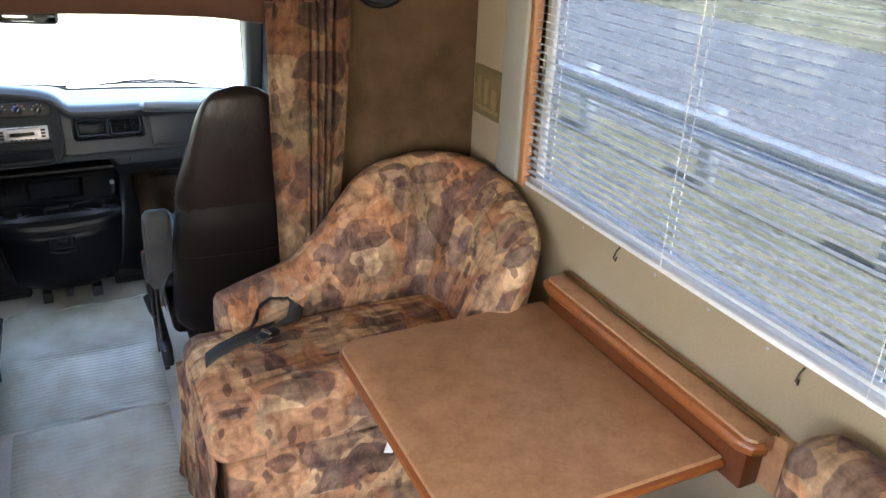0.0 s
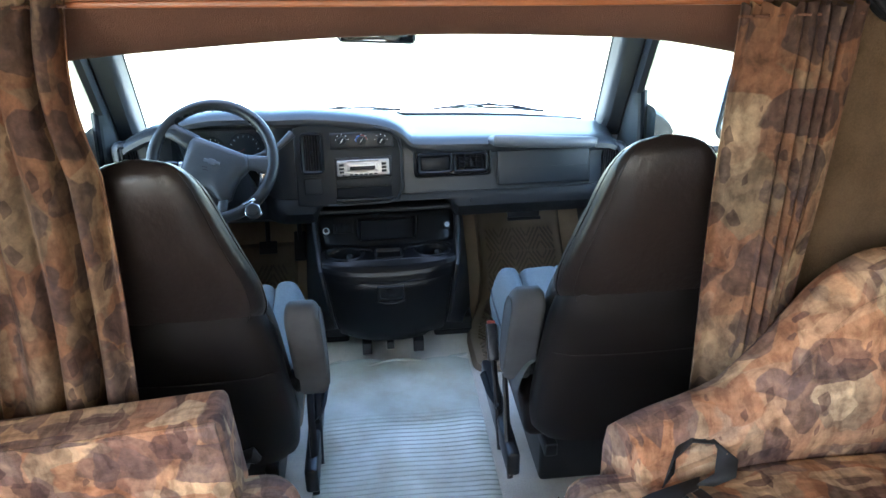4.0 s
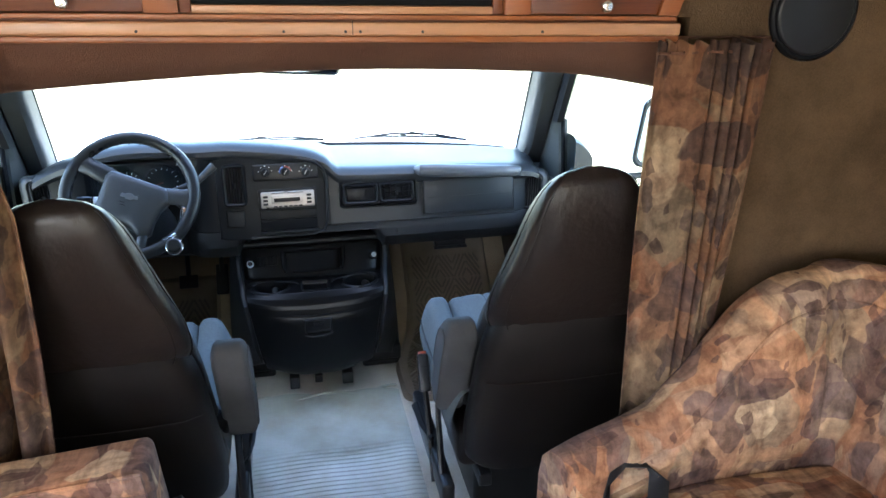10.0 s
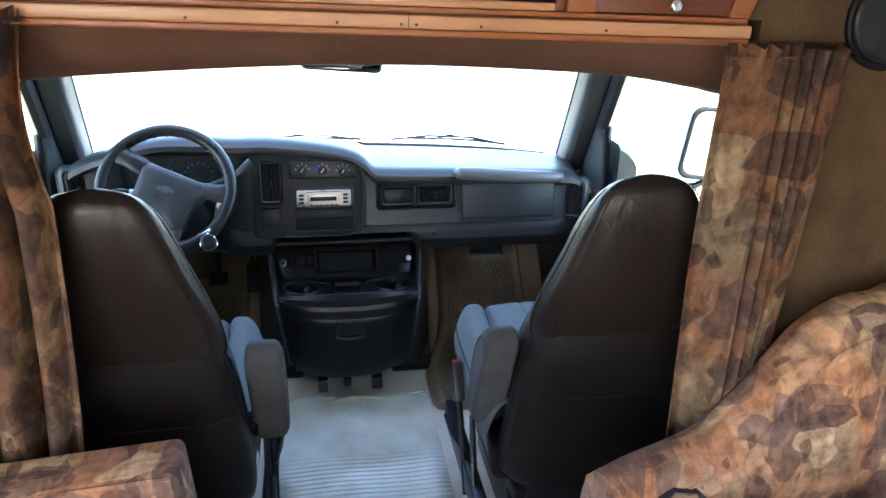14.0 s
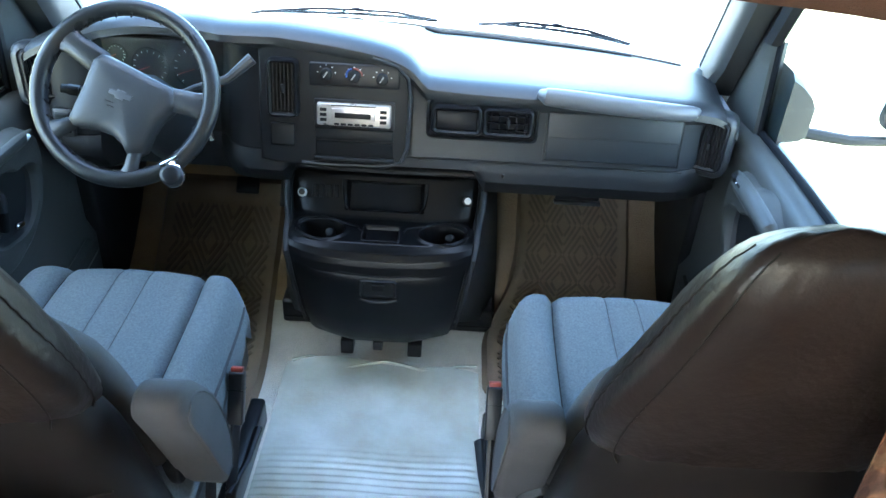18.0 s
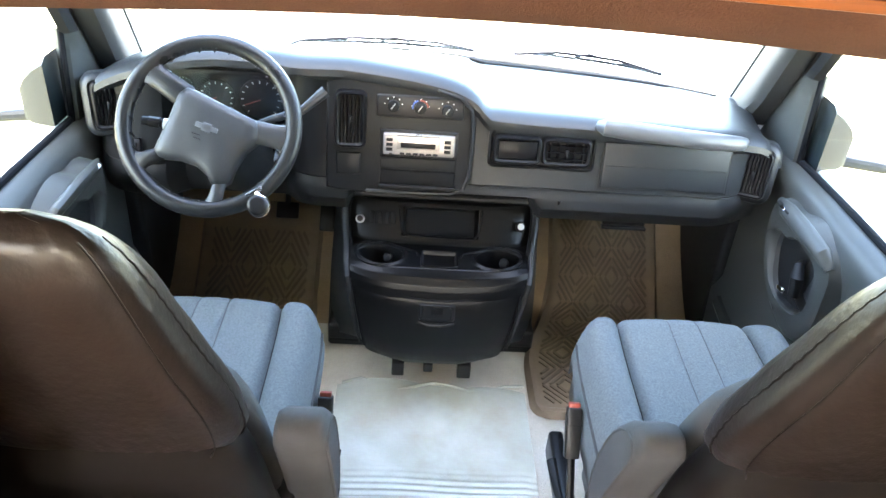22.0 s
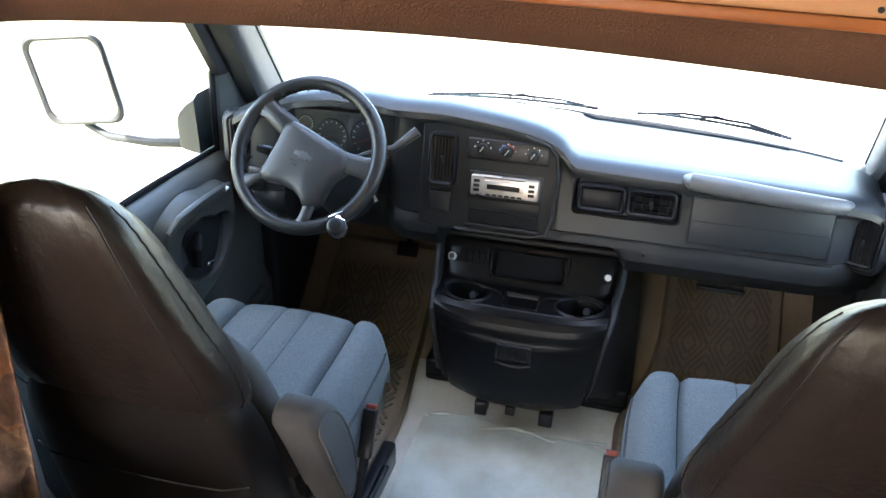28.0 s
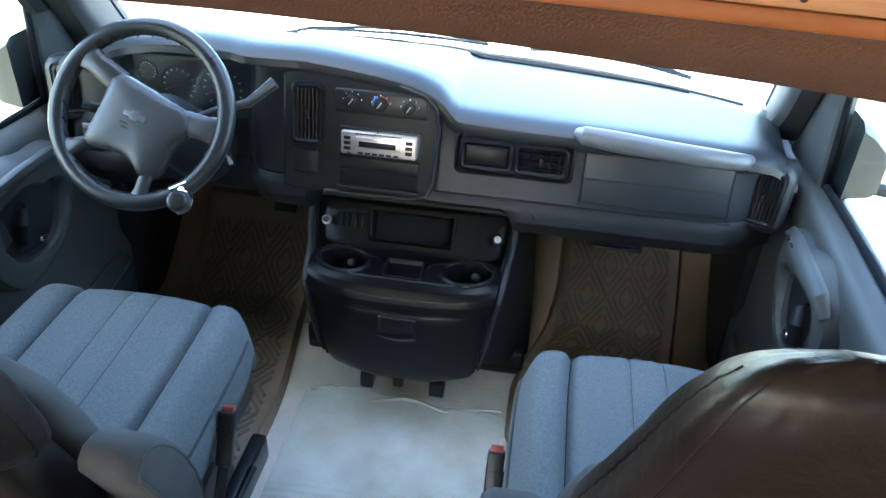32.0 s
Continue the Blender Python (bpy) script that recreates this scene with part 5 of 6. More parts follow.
    part("recliner_bar", tube([(bx - s * 0.012, -0.62, 0.40), (bx - s * 0.006, -0.70, 0.27), (bx - s * 0.006, -0.76, 0.15)], [0.010, 0.014, 0.012], 8, flat=0.6), BLACK, seat)
    part("recline_lever", tube([(bx, -0.60, 0.27), (bx + s * 0.012, -0.50, 0.255), (bx + s * 0.018, -0.42, 0.27)], [0.009, 0.010, 0.013], 8, flat=0.6), BEZEL, seat)
    return seat


front_seat(-0.515, -0.495, -0.226, 1)
front_seat(0.560, 0.566, 0.312, -1)


# ---- curtains ----
def curtain(points, y, z0, z1, label, broad, drift, seed):
    """points: left and right edge at the top; broad: share of the width that hangs flat before the tight folds."""
    x0, x1 = points
    c = thing("curtain", label, "curtain", ((x0 + x1) / 2, y, z1), "cab curtains")
    rng = random.Random(seed)
    n, ph = 240, []
    a = 0.0
    for i in range(n + 1):
        u = i / n
        dens = 1.3 if (u < broad[0]) else (8.0 if x0 > 0 else 3.0)
        dens = 3.0 if broad[1] < u else dens
        a += dens * (0.45 + 1.1 * abs(math.sin(7.3 * u + seed)) ** 0.7) * 2 * math.pi / n
        ph.append(a)
    wob = [rng.uniform(-1, 1) for _ in range(8)]
    rows = []
    for j in range(41):
        f = j / 40
        z = z1 + level((x0 + x1) / 2) + (z0 - z1) * f
        row = []
        for i in range(n + 1):
            u = i / n
            amp = ((0.014 if x0 > 0 else 0.032 + 0.012 * f) + 0.010 * f) * (0.7 + 0.5 * math.sin(9 * u + 2.2 * f + wob[4])) + 0.004 * math.sin(5 * u + wob[0])
            if x0 > 0 and broad[0] < u < broad[1]:
                amp *= 1.9
            gather = 0.008 * math.sin(2 * math.pi * 9 * u) * max(0, 1 - f / 0.06)
            x = x0 + (x1 - x0) * u * (1 - 0.25 * f * f) + drift[0] * f + drift[1] * u * f
            if x0 < 0:
                x -= 0.022 * u * math.sin(math.pi * min(1.0, f / 0.3))
            w = 0.5 * math.sin(3.1 * f + 4 * u + wob[1]) + 0.35 * math.sin(6.3 * f + wob[2])
            row.append((x + 0.006 * math.cos(ph[i] + w), y + amp * math.sin(ph[i] + w) + gather - 0.03 * f * u, z + 0.004 * math.sin(2 * math.pi * 9 * u) * (j == 0)))
        rows.append(row)
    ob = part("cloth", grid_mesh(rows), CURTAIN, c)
    mod = ob.modifiers.new("thick", "SOLIDIFY")
    mod.thickness = 0.0025
    part("heading_tape", tube([(x0 + (x1 - x0) * k / 24, y - 0.006 + 0.008 * math.sin(2 * math.pi * 9 * k / 24), z1 - 0.022 + level(x0)) for k in range(25)], 0.003, 5), HEAD, c)


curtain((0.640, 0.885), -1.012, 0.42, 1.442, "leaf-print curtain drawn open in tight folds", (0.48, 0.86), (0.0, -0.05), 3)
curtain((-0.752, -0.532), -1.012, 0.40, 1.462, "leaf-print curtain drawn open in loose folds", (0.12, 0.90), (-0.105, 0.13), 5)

# ---- rail and overhead cabinet ----
tilt = pose(0, -0.97, 1.457, 0, 1.37, 0)
rail = thing("curtain_rail", "pale oak rail with dark screws over the cab opening", "rail", (0, -0.97, 1.457))
part("board", box(-0.60, 0.70, -0.018, 0.022, -0.0075, 0.016, 0.004, 3, tilt), OAK_PALE, rail)
part("lower_bead", box(-0.60, 0.70, -0.015, 0.022, -0.020, -0.008, 0.003, 2, tilt), OAK, rail)
part("upper_bead", box(-0.60, 0.70, -0.004, 0.022, 0.0165, 0.0195, 0.001, 1, tilt), OAK_DARK, rail)
part("joint", box(0.068, 0.0695, -0.0186, 0.0, -0.006, 0.018, 0.0, 1, tilt), BLACK, rail)
for x in (-0.293, -0.051, 0.056, 0.082, 0.194, 0.42):
    sc = part("screw", disc(tilt @ Vector((x, -0.018, 0.000)), 0.0026, 0.002, n=12), BLACK, rail)
ov = thing("overhead_cabinet", "red-brown oak overhead cabinet with two doors and an open bay", "cabinet", (0, -0.97, 1.48))
HI, RAKE = 0.52, 0.30


def rake_board(x0, x1, lean, y0, y1, z0, z1):
    """An upright board whose two long edges lean by a share of their height."""
    bm = box(x0, x1, y0, y1, z0, z1, 0.002, 2)
    for v in bm.verts:
        v.co.x += lean * (v.co.z - z0)
    bmesh.ops.transform(bm, matrix=tilt, verts=bm.verts)
    return bm


part("bottom_rail", box(-0.578, 0.690, -0.015, 0.012, 0.0198, 0.0285, 0.002, 2, tilt), OAK, ov)
part("end_stile", rake_board(-0.580, -0.541, -RAKE, -0.015, 0.012, 0.029, HI), OAK, ov)
part("end_stile", rake_board(0.651, 0.692, RAKE, -0.015, 0.012, 0.029, HI), OAK, ov)
for x0, x1 in ((-0.279, -0.223), (0.346, 0.397)):
    part("stile", box(x0, x1, -0.015, 0.012, 0.029, HI, 0.002, 2, tilt), OAK, ov)
part("bay_side", box(-0.2225, -0.203, -0.006, 0.012, 0.029, HI, 0.002, 2, tilt), OAK_DARK, ov)
part("bay_side", box(0.326, 0.3455, -0.006, 0.012, 0.029, HI, 0.002, 2, tilt), OAK_DARK, ov)
part("bay_trim", box(-0.2025, 0.3255, -0.010, 0.010, 0.029, 0.043, 0.002, 2, tilt), OAK_PALE, ov)
part("bay_screen", box(-0.2025, 0.3255, 0.002, 0.0115, 0.0435, HI, 0.001, 1, tilt), WELL, ov, "black screen in the bay")
for x0, x1, l0, l1, kx in ((-0.540, -0.2795, -RAKE, 0.0, -0.400), (0.3975, 0.650, 0.0, RAKE, 0.539)):
    bm = box(x0, x1, -0.009, 0.010, 0.0305, HI, 0.002, 2)
    for v in bm.verts:
        v.co.x += (l0 if v.co.x < (x0 + x1) / 2 else l1) * (v.co.z - 0.0305)
    bmesh.ops.transform(bm, matrix=tilt, verts=bm.verts)
    d = part("door", bm, OAK_DARK, ov)
    k = part("knob", disc(tilt @ Vector((kx, -0.024, 0.047)), 0.0115, 0.012, bevel=0.005, n=20), CHROME, d)
    part("knob_stem", disc(tilt @ Vector((kx, -0.009, 0.047)), 0.006, 0.016, n=14), CHROME, k)

spk = thing("wall_speaker", "round black speaker on the brown wall", "speaker", (0.995, YP, 1.465))
part("grille", disc((0.995, YP, 1.47), 0.086, 0.018, bevel=0.008, n=40), BLACK, spk)
part("rim", ring((0.995, YP - 0.006, 1.47), 0.090, 0.008, n=48), GLOSS, spk)

# ---- picture on the corner panel and small wall fittings ----
pic = thing("wall_picture", "small dark golden picture without a frame on the corner panel", "picture", (WX - 0.016, -1.08, 1.05))
part("board", box(WX - 0.022, WX - 0.0165, -1.162, -0.985, 1.046, 1.203, 0.001, 1), surf("picture_ground", (0.10, 0.075, 0.035), (0.20, 0.15, 0.065), 0.5, 18, 90), pic)
GOLD = surf("picture_gold", (0.20, 0.145, 0.06), (0.28, 0.21, 0.095), 0.5, 40, 200)
for y0, y1, z0, z1 in ((-1.03, -1.01, 1.10, 1.17), (-1.08, -1.055, 1.085, 1.165), (-1.135, -1.10, 1.08, 1.14), (-1.15, -1.0, 1.065, 1.078)):
    part("figure", box(WX - 0.0232, WX - 0.0218, y0, y1, z0, z1, 0.0004, 1), GOLD, pic)
for y in (-1.78, -2.36):
    hk = thing("wall_hook", "small dark wire hook under the blind", "hook", (WX, y, 0.87), "wall hooks")
    part("wire", tube([(WX - 0.001, y, 0.895), (WX - 0.012, y, 0.885), (WX - 0.018, y, 0.868), (WX - 0.010, y, 0.858), (WX - 0.004, y + 0.004, 0.866)], 0.002, 6), BLACK, hk)
for y in (-1.43, -1.62, -1.92, -2.1, -2.27):
    sc = thing("wall_screw", "small screw head in the cream wall", "screw", (WX, y, 0.885), "wall screws")
    part("head", disc((WX, y, 0.885), 0.004, 0.002, (-1, 0, 0), 10), STEEL, sc)

# ---- armchair ----
ch = thing("armchair", "leaf-print upholstered barrel armchair beside the table", "armchair", (0.8, -1.45, 0))
plan = [(0.43, -1.185), (0.50, -1.165), (0.58, -1.15), (0.66, -1.135), (0.74, -1.12), (0.82, -1.11), (0.90, -1.10), (0.98, -1.10), (1.06, -1.11), (1.095, -1.14), (1.130, -1.185), (1.150, -1.245), (1.158, -1.315), (1.155, -1.385), (1.145, -1.445), (1.125, -1.49), (1.09, -1.525), (1.03, -1.545), (0.95, -1.56), (0.80, -1.57), (0.65, -1.58), (0.50, -1.59), (0.43, -1.60)]
tops = [0.635, 0.650, 0.666, 0.69, 0.75, 0.84, 0.915, 0.945, 0.948, 0.942, 0.930, 0.915, 0.897, 0.877, 0.855, 0.82, 0.70, 0.595, 0.59, 0.59, 0.588, 0.585, 0.58]
steps = [k * 0.25 for k in range(4 * (len(plan) - 1) + 1)]
fx, fyy, fz = (curve(range(len(plan)), vals) for vals in ([p[0] for p in plan], [p[1] for p in plan], tops))
P = [Vector((fx(k), fyy(k), 0)) for k in steps]
rows, welt = [], []
for i, p in enumerate(P):
    t = (P[min(i + 2, len(P) - 1)] - P[max(i - 2, 0)]).normalized()
    n = Vector((-t.y, t.x, 0))
    inward = n if n.dot(Vector((0.78, -1.36, 0)) - p) > 0 else -n
    top = fz(steps[i])
    high = ease(top, 0.72, 0.86)
    fold = high * (0.010 * abs(math.sin(0.62 * steps[i] * 2.1)) ** 0.6 + 0.004 * math.sin(3.1 * steps[i]))
    tilt_out = 0.06 * ease(p.x, 0.6, 1.0) + 0.44 * ease(p.x, 1.0, 1.13)
    row = []
    for off, z in ((-0.055, 0.06), (-0.060, 0.30), (-0.060, top - 0.09), (-0.050, top - 0.035), (-0.026, top - 0.006), (0.010, top), (0.042, top - 0.010), (0.060, top - 0.034), (0.066, top - 0.052), (0.064 + 0.4 * fold, top - 0.060), (0.080 + fold, top - 0.09), (0.094 + fold, top - 0.09 - 0.4 * (top - 0.60) * high), (0.096 + fold, 0.58 if top > 0.7 else 0.555), (0.090 + 0.5 * fold, 0.54), (0.085, 0.46)):
        row.append(p + inward * (off - tilt_out * max(0.0, z - 0.5) * 0.6) + Vector((0, 0, z)))
    rows.append(row)
    welt.append(row[9] + inward * 0.001)
bm = grid_mesh(rows)
for row in (rows[0], rows[-1]):
    bm.faces.new([bm.verts.new(v) for v in row])
bmesh.ops.remove_doubles(bm, verts=bm.verts, dist=1e-5)
part("shell", bm, FABRIC, ch, angle=60)
part("welt", tube([q for q in welt[::2]], 0.004, 6), FABRIC, ch)
bm = box(0.305, 1.15, -1.66, -1.18, 0.40, 0.535, 0.055, 5)
for v in bm.verts:
    v.co.z += 0.02 * max(0.0, 1 - ((v.co.x - 0.65) / 0.42) ** 2) * max(0.0, 1 - ((v.co.y + 1.4) / 0.3) ** 2) * (v.co.z > 0.47)
part("seat_cushion", bm, FABRIC, ch)
part("cushion_piping", tube([(0.325, -1.64, 0.50), (0.312, -1.56, 0.505), (0.31, -1.45, 0.508), (0.312, -1.3, 0.505), (0.325, -1.20, 0.50)], 0.006, 6), FABRIC, ch)
rows = []
for k in range(33):
    u = k / 32
    y = -1.68 + 0.535 * u
    w = 0.006 * math.sin(11 * u) + 0.004 * math.sin(29 * u)
    rows.append([(0.318, y, 0.43), (0.305 + w, y, 0.38), (0.300 + w, y, 0.25), (0.288 + 1.5 * w, y, 0.12), (0.276 + 2 * w, y, 0.012)])
part("front_skirt", grid_mesh(rows), FABRIC, ch)
part("plinth", box(0.34, 1.15, -1.66, -1.17, 0.0, 0.41, 0.02), FABRIC, ch)
rows = [[(0.29 + 0.8 * u, -1.148 + 0.004 * math.sin(20 * u), z) for z in (0.42, 0.3, 0.15, 0.012)] for u in (k / 16 for k in range(17))]
part("side_skirt", grid_mesh(rows), FABRIC, ch)

# lap belt lying on the armchair
STRAP = surf("belt_webbing", (0.012, 0.012, 0.013), (0.022, 0.022, 0.024), 0.7, 30, 600, 0.8, 0.001)
bt = thing("lap_belt", "loose black lap belt with a metal tongue on the armchair seat", "seat belt", (0.5, -1.30, 0.55))


def strap(pts, width, turn):
    rows = []
    for (x, y, z), a in zip(pts, turn):
        d = Vector((math.sin(radians(a)), math.cos(radians(a)), 0.25)) * width / 2
        rows.append([Vector((x, y, z)) - d, Vector((x, y, z)) + d])
    return grid_mesh(rows)


def webbing(name, pts, width, turn):
    ob = part(name, strap(pts, width, turn), STRAP, bt)
    mod = ob.modifiers.new("thick", "SOLIDIFY")
    mod.thickness = 0.003


webbing("strap", [(0.345, -1.375, 0.500), (0.350, -1.372, 0.548), (0.385, -1.36, 0.562), (0.44, -1.335, 0.566), (0.50, -1.315, 0.566), (0.55, -1.30, 0.566)], 0.050, [8, 8, 12, 18, 22, 25])
webbing("loop", [(0.50, -1.275, 0.566), (0.525, -1.235, 0.600), (0.565, -1.205, 0.618), (0.61, -1.205, 0.606), (0.635, -1.235, 0.585), (0.615, -1.275, 0.568), (0.565, -1.295, 0.564)], 0.042, [50, 30, 5, -25, -55, -80, -95])
part("buckle_body", obox((0.525, -1.345, 0.574), (0.060, 0.036, 0.016), (0, -4, 25), 0.005), BLACK, bt)
part("tongue", obox((0.505, -1.372, 0.574), (0.050, 0.020, 0.004), (0, -6, 25), 0.001), CHROME, bt)
part("tongue_bar", obox((0.520, -1.350, 0.585), (0.012, 0.034, 0.004), (0, -6, 25), 0.001), CHROME, bt)

tg = thing("paper_tag", "small white paper tag hanging beside the armchair seat", "tag", (0.76, -1.672, 0.38))
part("paper", obox((0.76, -1.675, 0.375), (0.026, 0.0015, 0.062), (0, 18, 0)), BLIND, tg)
for k in range(4):
    part("print_bar", obox((0.755 + 0.004 * k, -1.6765, 0.392 - 0.011 * k), (0.016, 0.0008, 0.003), (0, 18, 0)), BLACK, tg)

# ---- table and ledge ----
tb = thing("dinette_table", "brown leather-look laminate table with rounded corners", "table", (0.95, -1.95, 0))


def slab(x0, x1, y0, y1, z0, z1, r, corners, edge):
    """A board with some rounded corners (near left, far left, far right, near right) and a softened rim."""
    pts = []
    for (cx, cy, a0), on in zip((((x0 + r), (y0 + r), 180), ((x0 + r), (y1 - r), 90), ((x1 - r), (y1 - r), 0), ((x1 - r), (y0 + r), 270)), corners):
        if on:
            pts += [(cx + r * math.cos(radians(a0 + 90 - 10 * k)), cy + r * math.sin(radians(a0 + 90 - 10 * k))) for k in range(10)]
        else:
            pts.append((x0 if cx < (x0 + x1) / 2 else x1, y0 if cy < (y0 + y1) / 2 else y1))
    c = Vector((sum(p[0] for p in pts) / len(pts), sum(p[1] for p in pts) / len(pts)))
    rows = []
    for inset, z in ((0.006, z0), (0, z0 + 0.006), (0, z1 - 0.008), (0.003, z1 - 0.002), (0.010, z1)):
        rows.append([(p[0] + (inset if p[0] < c.x else -inset), p[1] + (inset if p[1] < c.y else -inset), z) for p in pts])
    return grid_mesh(rows, True, True)


part("tabletop", slab(0.650, 1.258, -2.285, -1.572, 0.612, 0.652, 0.05, (1, 1, 0, 0), 0.01), TABLE, tb)
part("edge_band", tube([(0.648, -2.23, 0.632), (0.648, -1.63, 0.632), (0.662, -1.588, 0.632), (0.70, -1.570, 0.632), (1.25, -1.570, 0.632)], 0.011, 8), OAK, tb)
part("front_band", tube([(0.70, -2.287, 0.632), (1.255, -2.287, 0.632)], 0.011, 8), OAK, tb)
part("leg", box(0.90, 0.96, -1.98, -1.92, 0.0, 0.613, 0.008), OAK_DARK, tb)
part("brace", box(0.93, 1.25, -1.965, -1.935, 0.56, 0.612, 0.006), OAK_DARK, tb)
lg = thing("wall_ledge", "brown laminate wall ledge with a brass piano hinge", "ledge", (1.30, -1.98, 0.62))
part("flap", slab(1.250, 1.3115, -2.355, -1.585, 0.694, 0.736, 0.026, (1, 1, 0, 0), 0.01), TABLE, lg)
part("nosing", tube([(1.285, -2.354, 0.713), (1.262, -2.346, 0.713), (1.252, -2.325, 0.713), (1.2505, -1.62, 0.713), (1.258, -1.595, 0.713), (1.28, -1.586, 0.713)], 0.0165, 10), OAK, lg)
part("wall_strip", box(1.3135, 1.334, -2.385, -1.575, 0.60, 0.736, 0.002, 2), TABLE, lg)
part("under_panel", box(1.260, 1.312, -2.34, -1.60, 0.60, 0.6935, 0.006, 2), OAK_DARK, lg)
BRASS = surf("brass", (0.16, 0.10, 0.04), (0.24, 0.15, 0.06), 0.35, 20, 300, metal=0.9)
hinge = part("piano_hinge", tube([(1.3125, -2.36, 0.738), (1.3125, -1.59, 0.738)], 0.0035, 8), BRASS, lg)
for k in range(38):
    part("knuckle", tube([(1.3125, -2.355 + 0.02 * k, 0.739), (1.3125, -2.342 + 0.02 * k, 0.739)], 0.0048, 8), BRASS, hinge)

# ---- sofa and second dinette seat ----
so = thing("sofa", "leaf-print sofa along the coach wall with a box end cushion", "sofa", (-0.8, -2.0, 0))
bm = box(-1.30, -0.225, -3.3, -1.085, 0.36, 0.545, 0.075, 6)
part("seat_cushion", bm, FABRIC, so)
part("piping", tube([(-0.232, -3.2, 0.478), (-0.232, -1.20, 0.478), (-0.26, -1.11, 0.478), (-0.34, -1.088, 0.478)], 0.006, 6), FABRIC, so)
part("base", box(-1.30, -0.26, -3.3, -1.12, 0.0, 0.37, 0.012), FABRIC, so)
rows_m = Matrix.Translation((-0.80, -1.155, 0.592)) @ pose(0, 0, 0, 0, -4.5, 0)
endc = part("end_cushion", box(-0.46, 0.46, -0.06, 0.06, -0.115, 0.115, 0.018, 4, rows_m), FABRIC, so)
part("welt", tube([rows_m @ Vector(p) for p in ((-0.45, -0.058, 0.110), (0.452, -0.058, 0.110), (0.456, -0.058, -0.108), (-0.45, -0.058, -0.108))], 0.005, 6), FABRIC, endc)
lt = part("latch_knob", tube([(-0.355, -1.05, 0.50), (-0.35, -1.05, 0.525), (-0.335, -1.05, 0.53), (-0.322, -1.05, 0.515)], [0.012, 0.018, 0.018, 0.010], 10), DASH, so, "grey plastic latch knob")
part("backrest", box(-1.325, -1.16, -3.3, -1.25, 0.52, 0.98, 0.06, 5), FABRIC, so)
c2 = thing("dinette_chair", "leaf-print dinette chair behind the table", "armchair", (1.0, -2.8, 0))
part("backrest", box(1.17, 1.33, -2.68, -2.45, 0.40, 0.86, 0.07, 5), FABRIC, c2)
part("arm", box(0.72, 1.17, -2.62, -2.40, 0.02, 0.56, 0.05, 5), FABRIC, c2)
part("base", box(0.80, 1.32, -2.60, -2.31, 0.0, 0.50, 0.03, 4), FABRIC, c2)
part("seat_cushion", box(0.72, 1.325, -3.2, -2.60, 0.10, 0.50, 0.06, 5), FABRIC, c2)

# ---- window with blinds ----
win = tagged(new("window_1"), "coach window behind a white slatted blind", "window", kind="structure")
part("pane", box(WX + 0.032, WX + 0.036, WIN[0], WIN[1], WIN[2], WIN[3]), TINTED, win).visible_shadow = False
for y0, y1, z0, z1 in ((WIN[0], WIN[0] + 0.03, WIN[2], WIN[3]), (WIN[1] - 0.03, WIN[1], WIN[2], WIN[3]), (WIN[0] + 0.03, WIN[1] - 0.03, WIN[2], WIN[2] + 0.03), (WIN[0] + 0.03, WIN[1] - 0.03, WIN[3] - 0.03, WIN[3])):
    part("window_frame", box(WX + 0.022, WX + 0.048, y0, y1, z0, z1, 0.004, 2), WHITE, win)
bl = thing("venetian_blind", "white venetian blind with half-open slats", "blind", (WX - 0.02, -2.2, 1.76))
ya, yb = WIN[0] + 0.01, WIN[1] - 0.006
slat_me = None
for k in range(40):
    z = 0.932 + 0.0205 * k
    if slat_me is None:
        rows = [[(dx, ya + (yb - ya) * j / 8, 0.0016 * (1 - (dx / 0.0125) ** 2)) for dx in (-0.0125, -0.006, 0.0, 0.006, 0.0125)] for j in range(9)]
        slat = part("slat", grid_mesh(rows), BLIND, None)
        slat_me = slat.data
    else:
        slat = new("slat", slat_me)
    slat.parent = bl
    slat.matrix_basis = Matrix.Translation(-ORIGIN[bl]) @ pose(WX - 0.006, 0, z, 0, 9 + 1.2 * math.sin(1.7 * k), 0)
part("bottom_rail", box(WX - 0.018, WX + 0.004, ya, yb, 0.908, 0.922, 0.004, 2), BLIND, bl)
part("head_rail", box(WX - 0.024, WX + 0.006, ya, yb, 1.755, 1.785, 0.004, 2), BLIND, bl)
for y in (-1.43, -1.95, -2.5):
    for dx in (-0.019, 0.006):
        part("ladder_cord", tube([(WX + dx, y, 0.915), (WX + dx, y, 1.76)], 0.0012, 5), BLIND, bl)
part("tilt_wand", tube([(WX - 0.028, -1.40, 1.75), (WX - 0.030, -1.40, 1.0)], 0.0035, 6), GLASS, bl)

# ---- runners and mats on the floor ----
m, nt, p = base("clear_runner", 0.10, 0.0, 1.0)
v = coords(nt)
nt.links.new(ramp(nt, noise_tex(nt, v, 6, 5), [(0.30, (0.55, 0.54, 0.43)), (0.46, (0.62, 0.655, 0.575)), (0.64, (0.72, 0.775, 0.72))]), p.inputs["Base Color"])
r = node(nt, "ShaderNodeMapRange")
r.inputs["To Min"].default_value, r.inputs["To Max"].default_value = 0.50, 0.80
nt.links.new(noise_tex(nt, v, 3.5, 4), r.inputs["Value"])
nt.links.new(r.outputs["Result"], p.inputs["Alpha"])
bump(nt, p, noise_tex(nt, v, 22, 3), 0.25, 0.01)
RUN = m


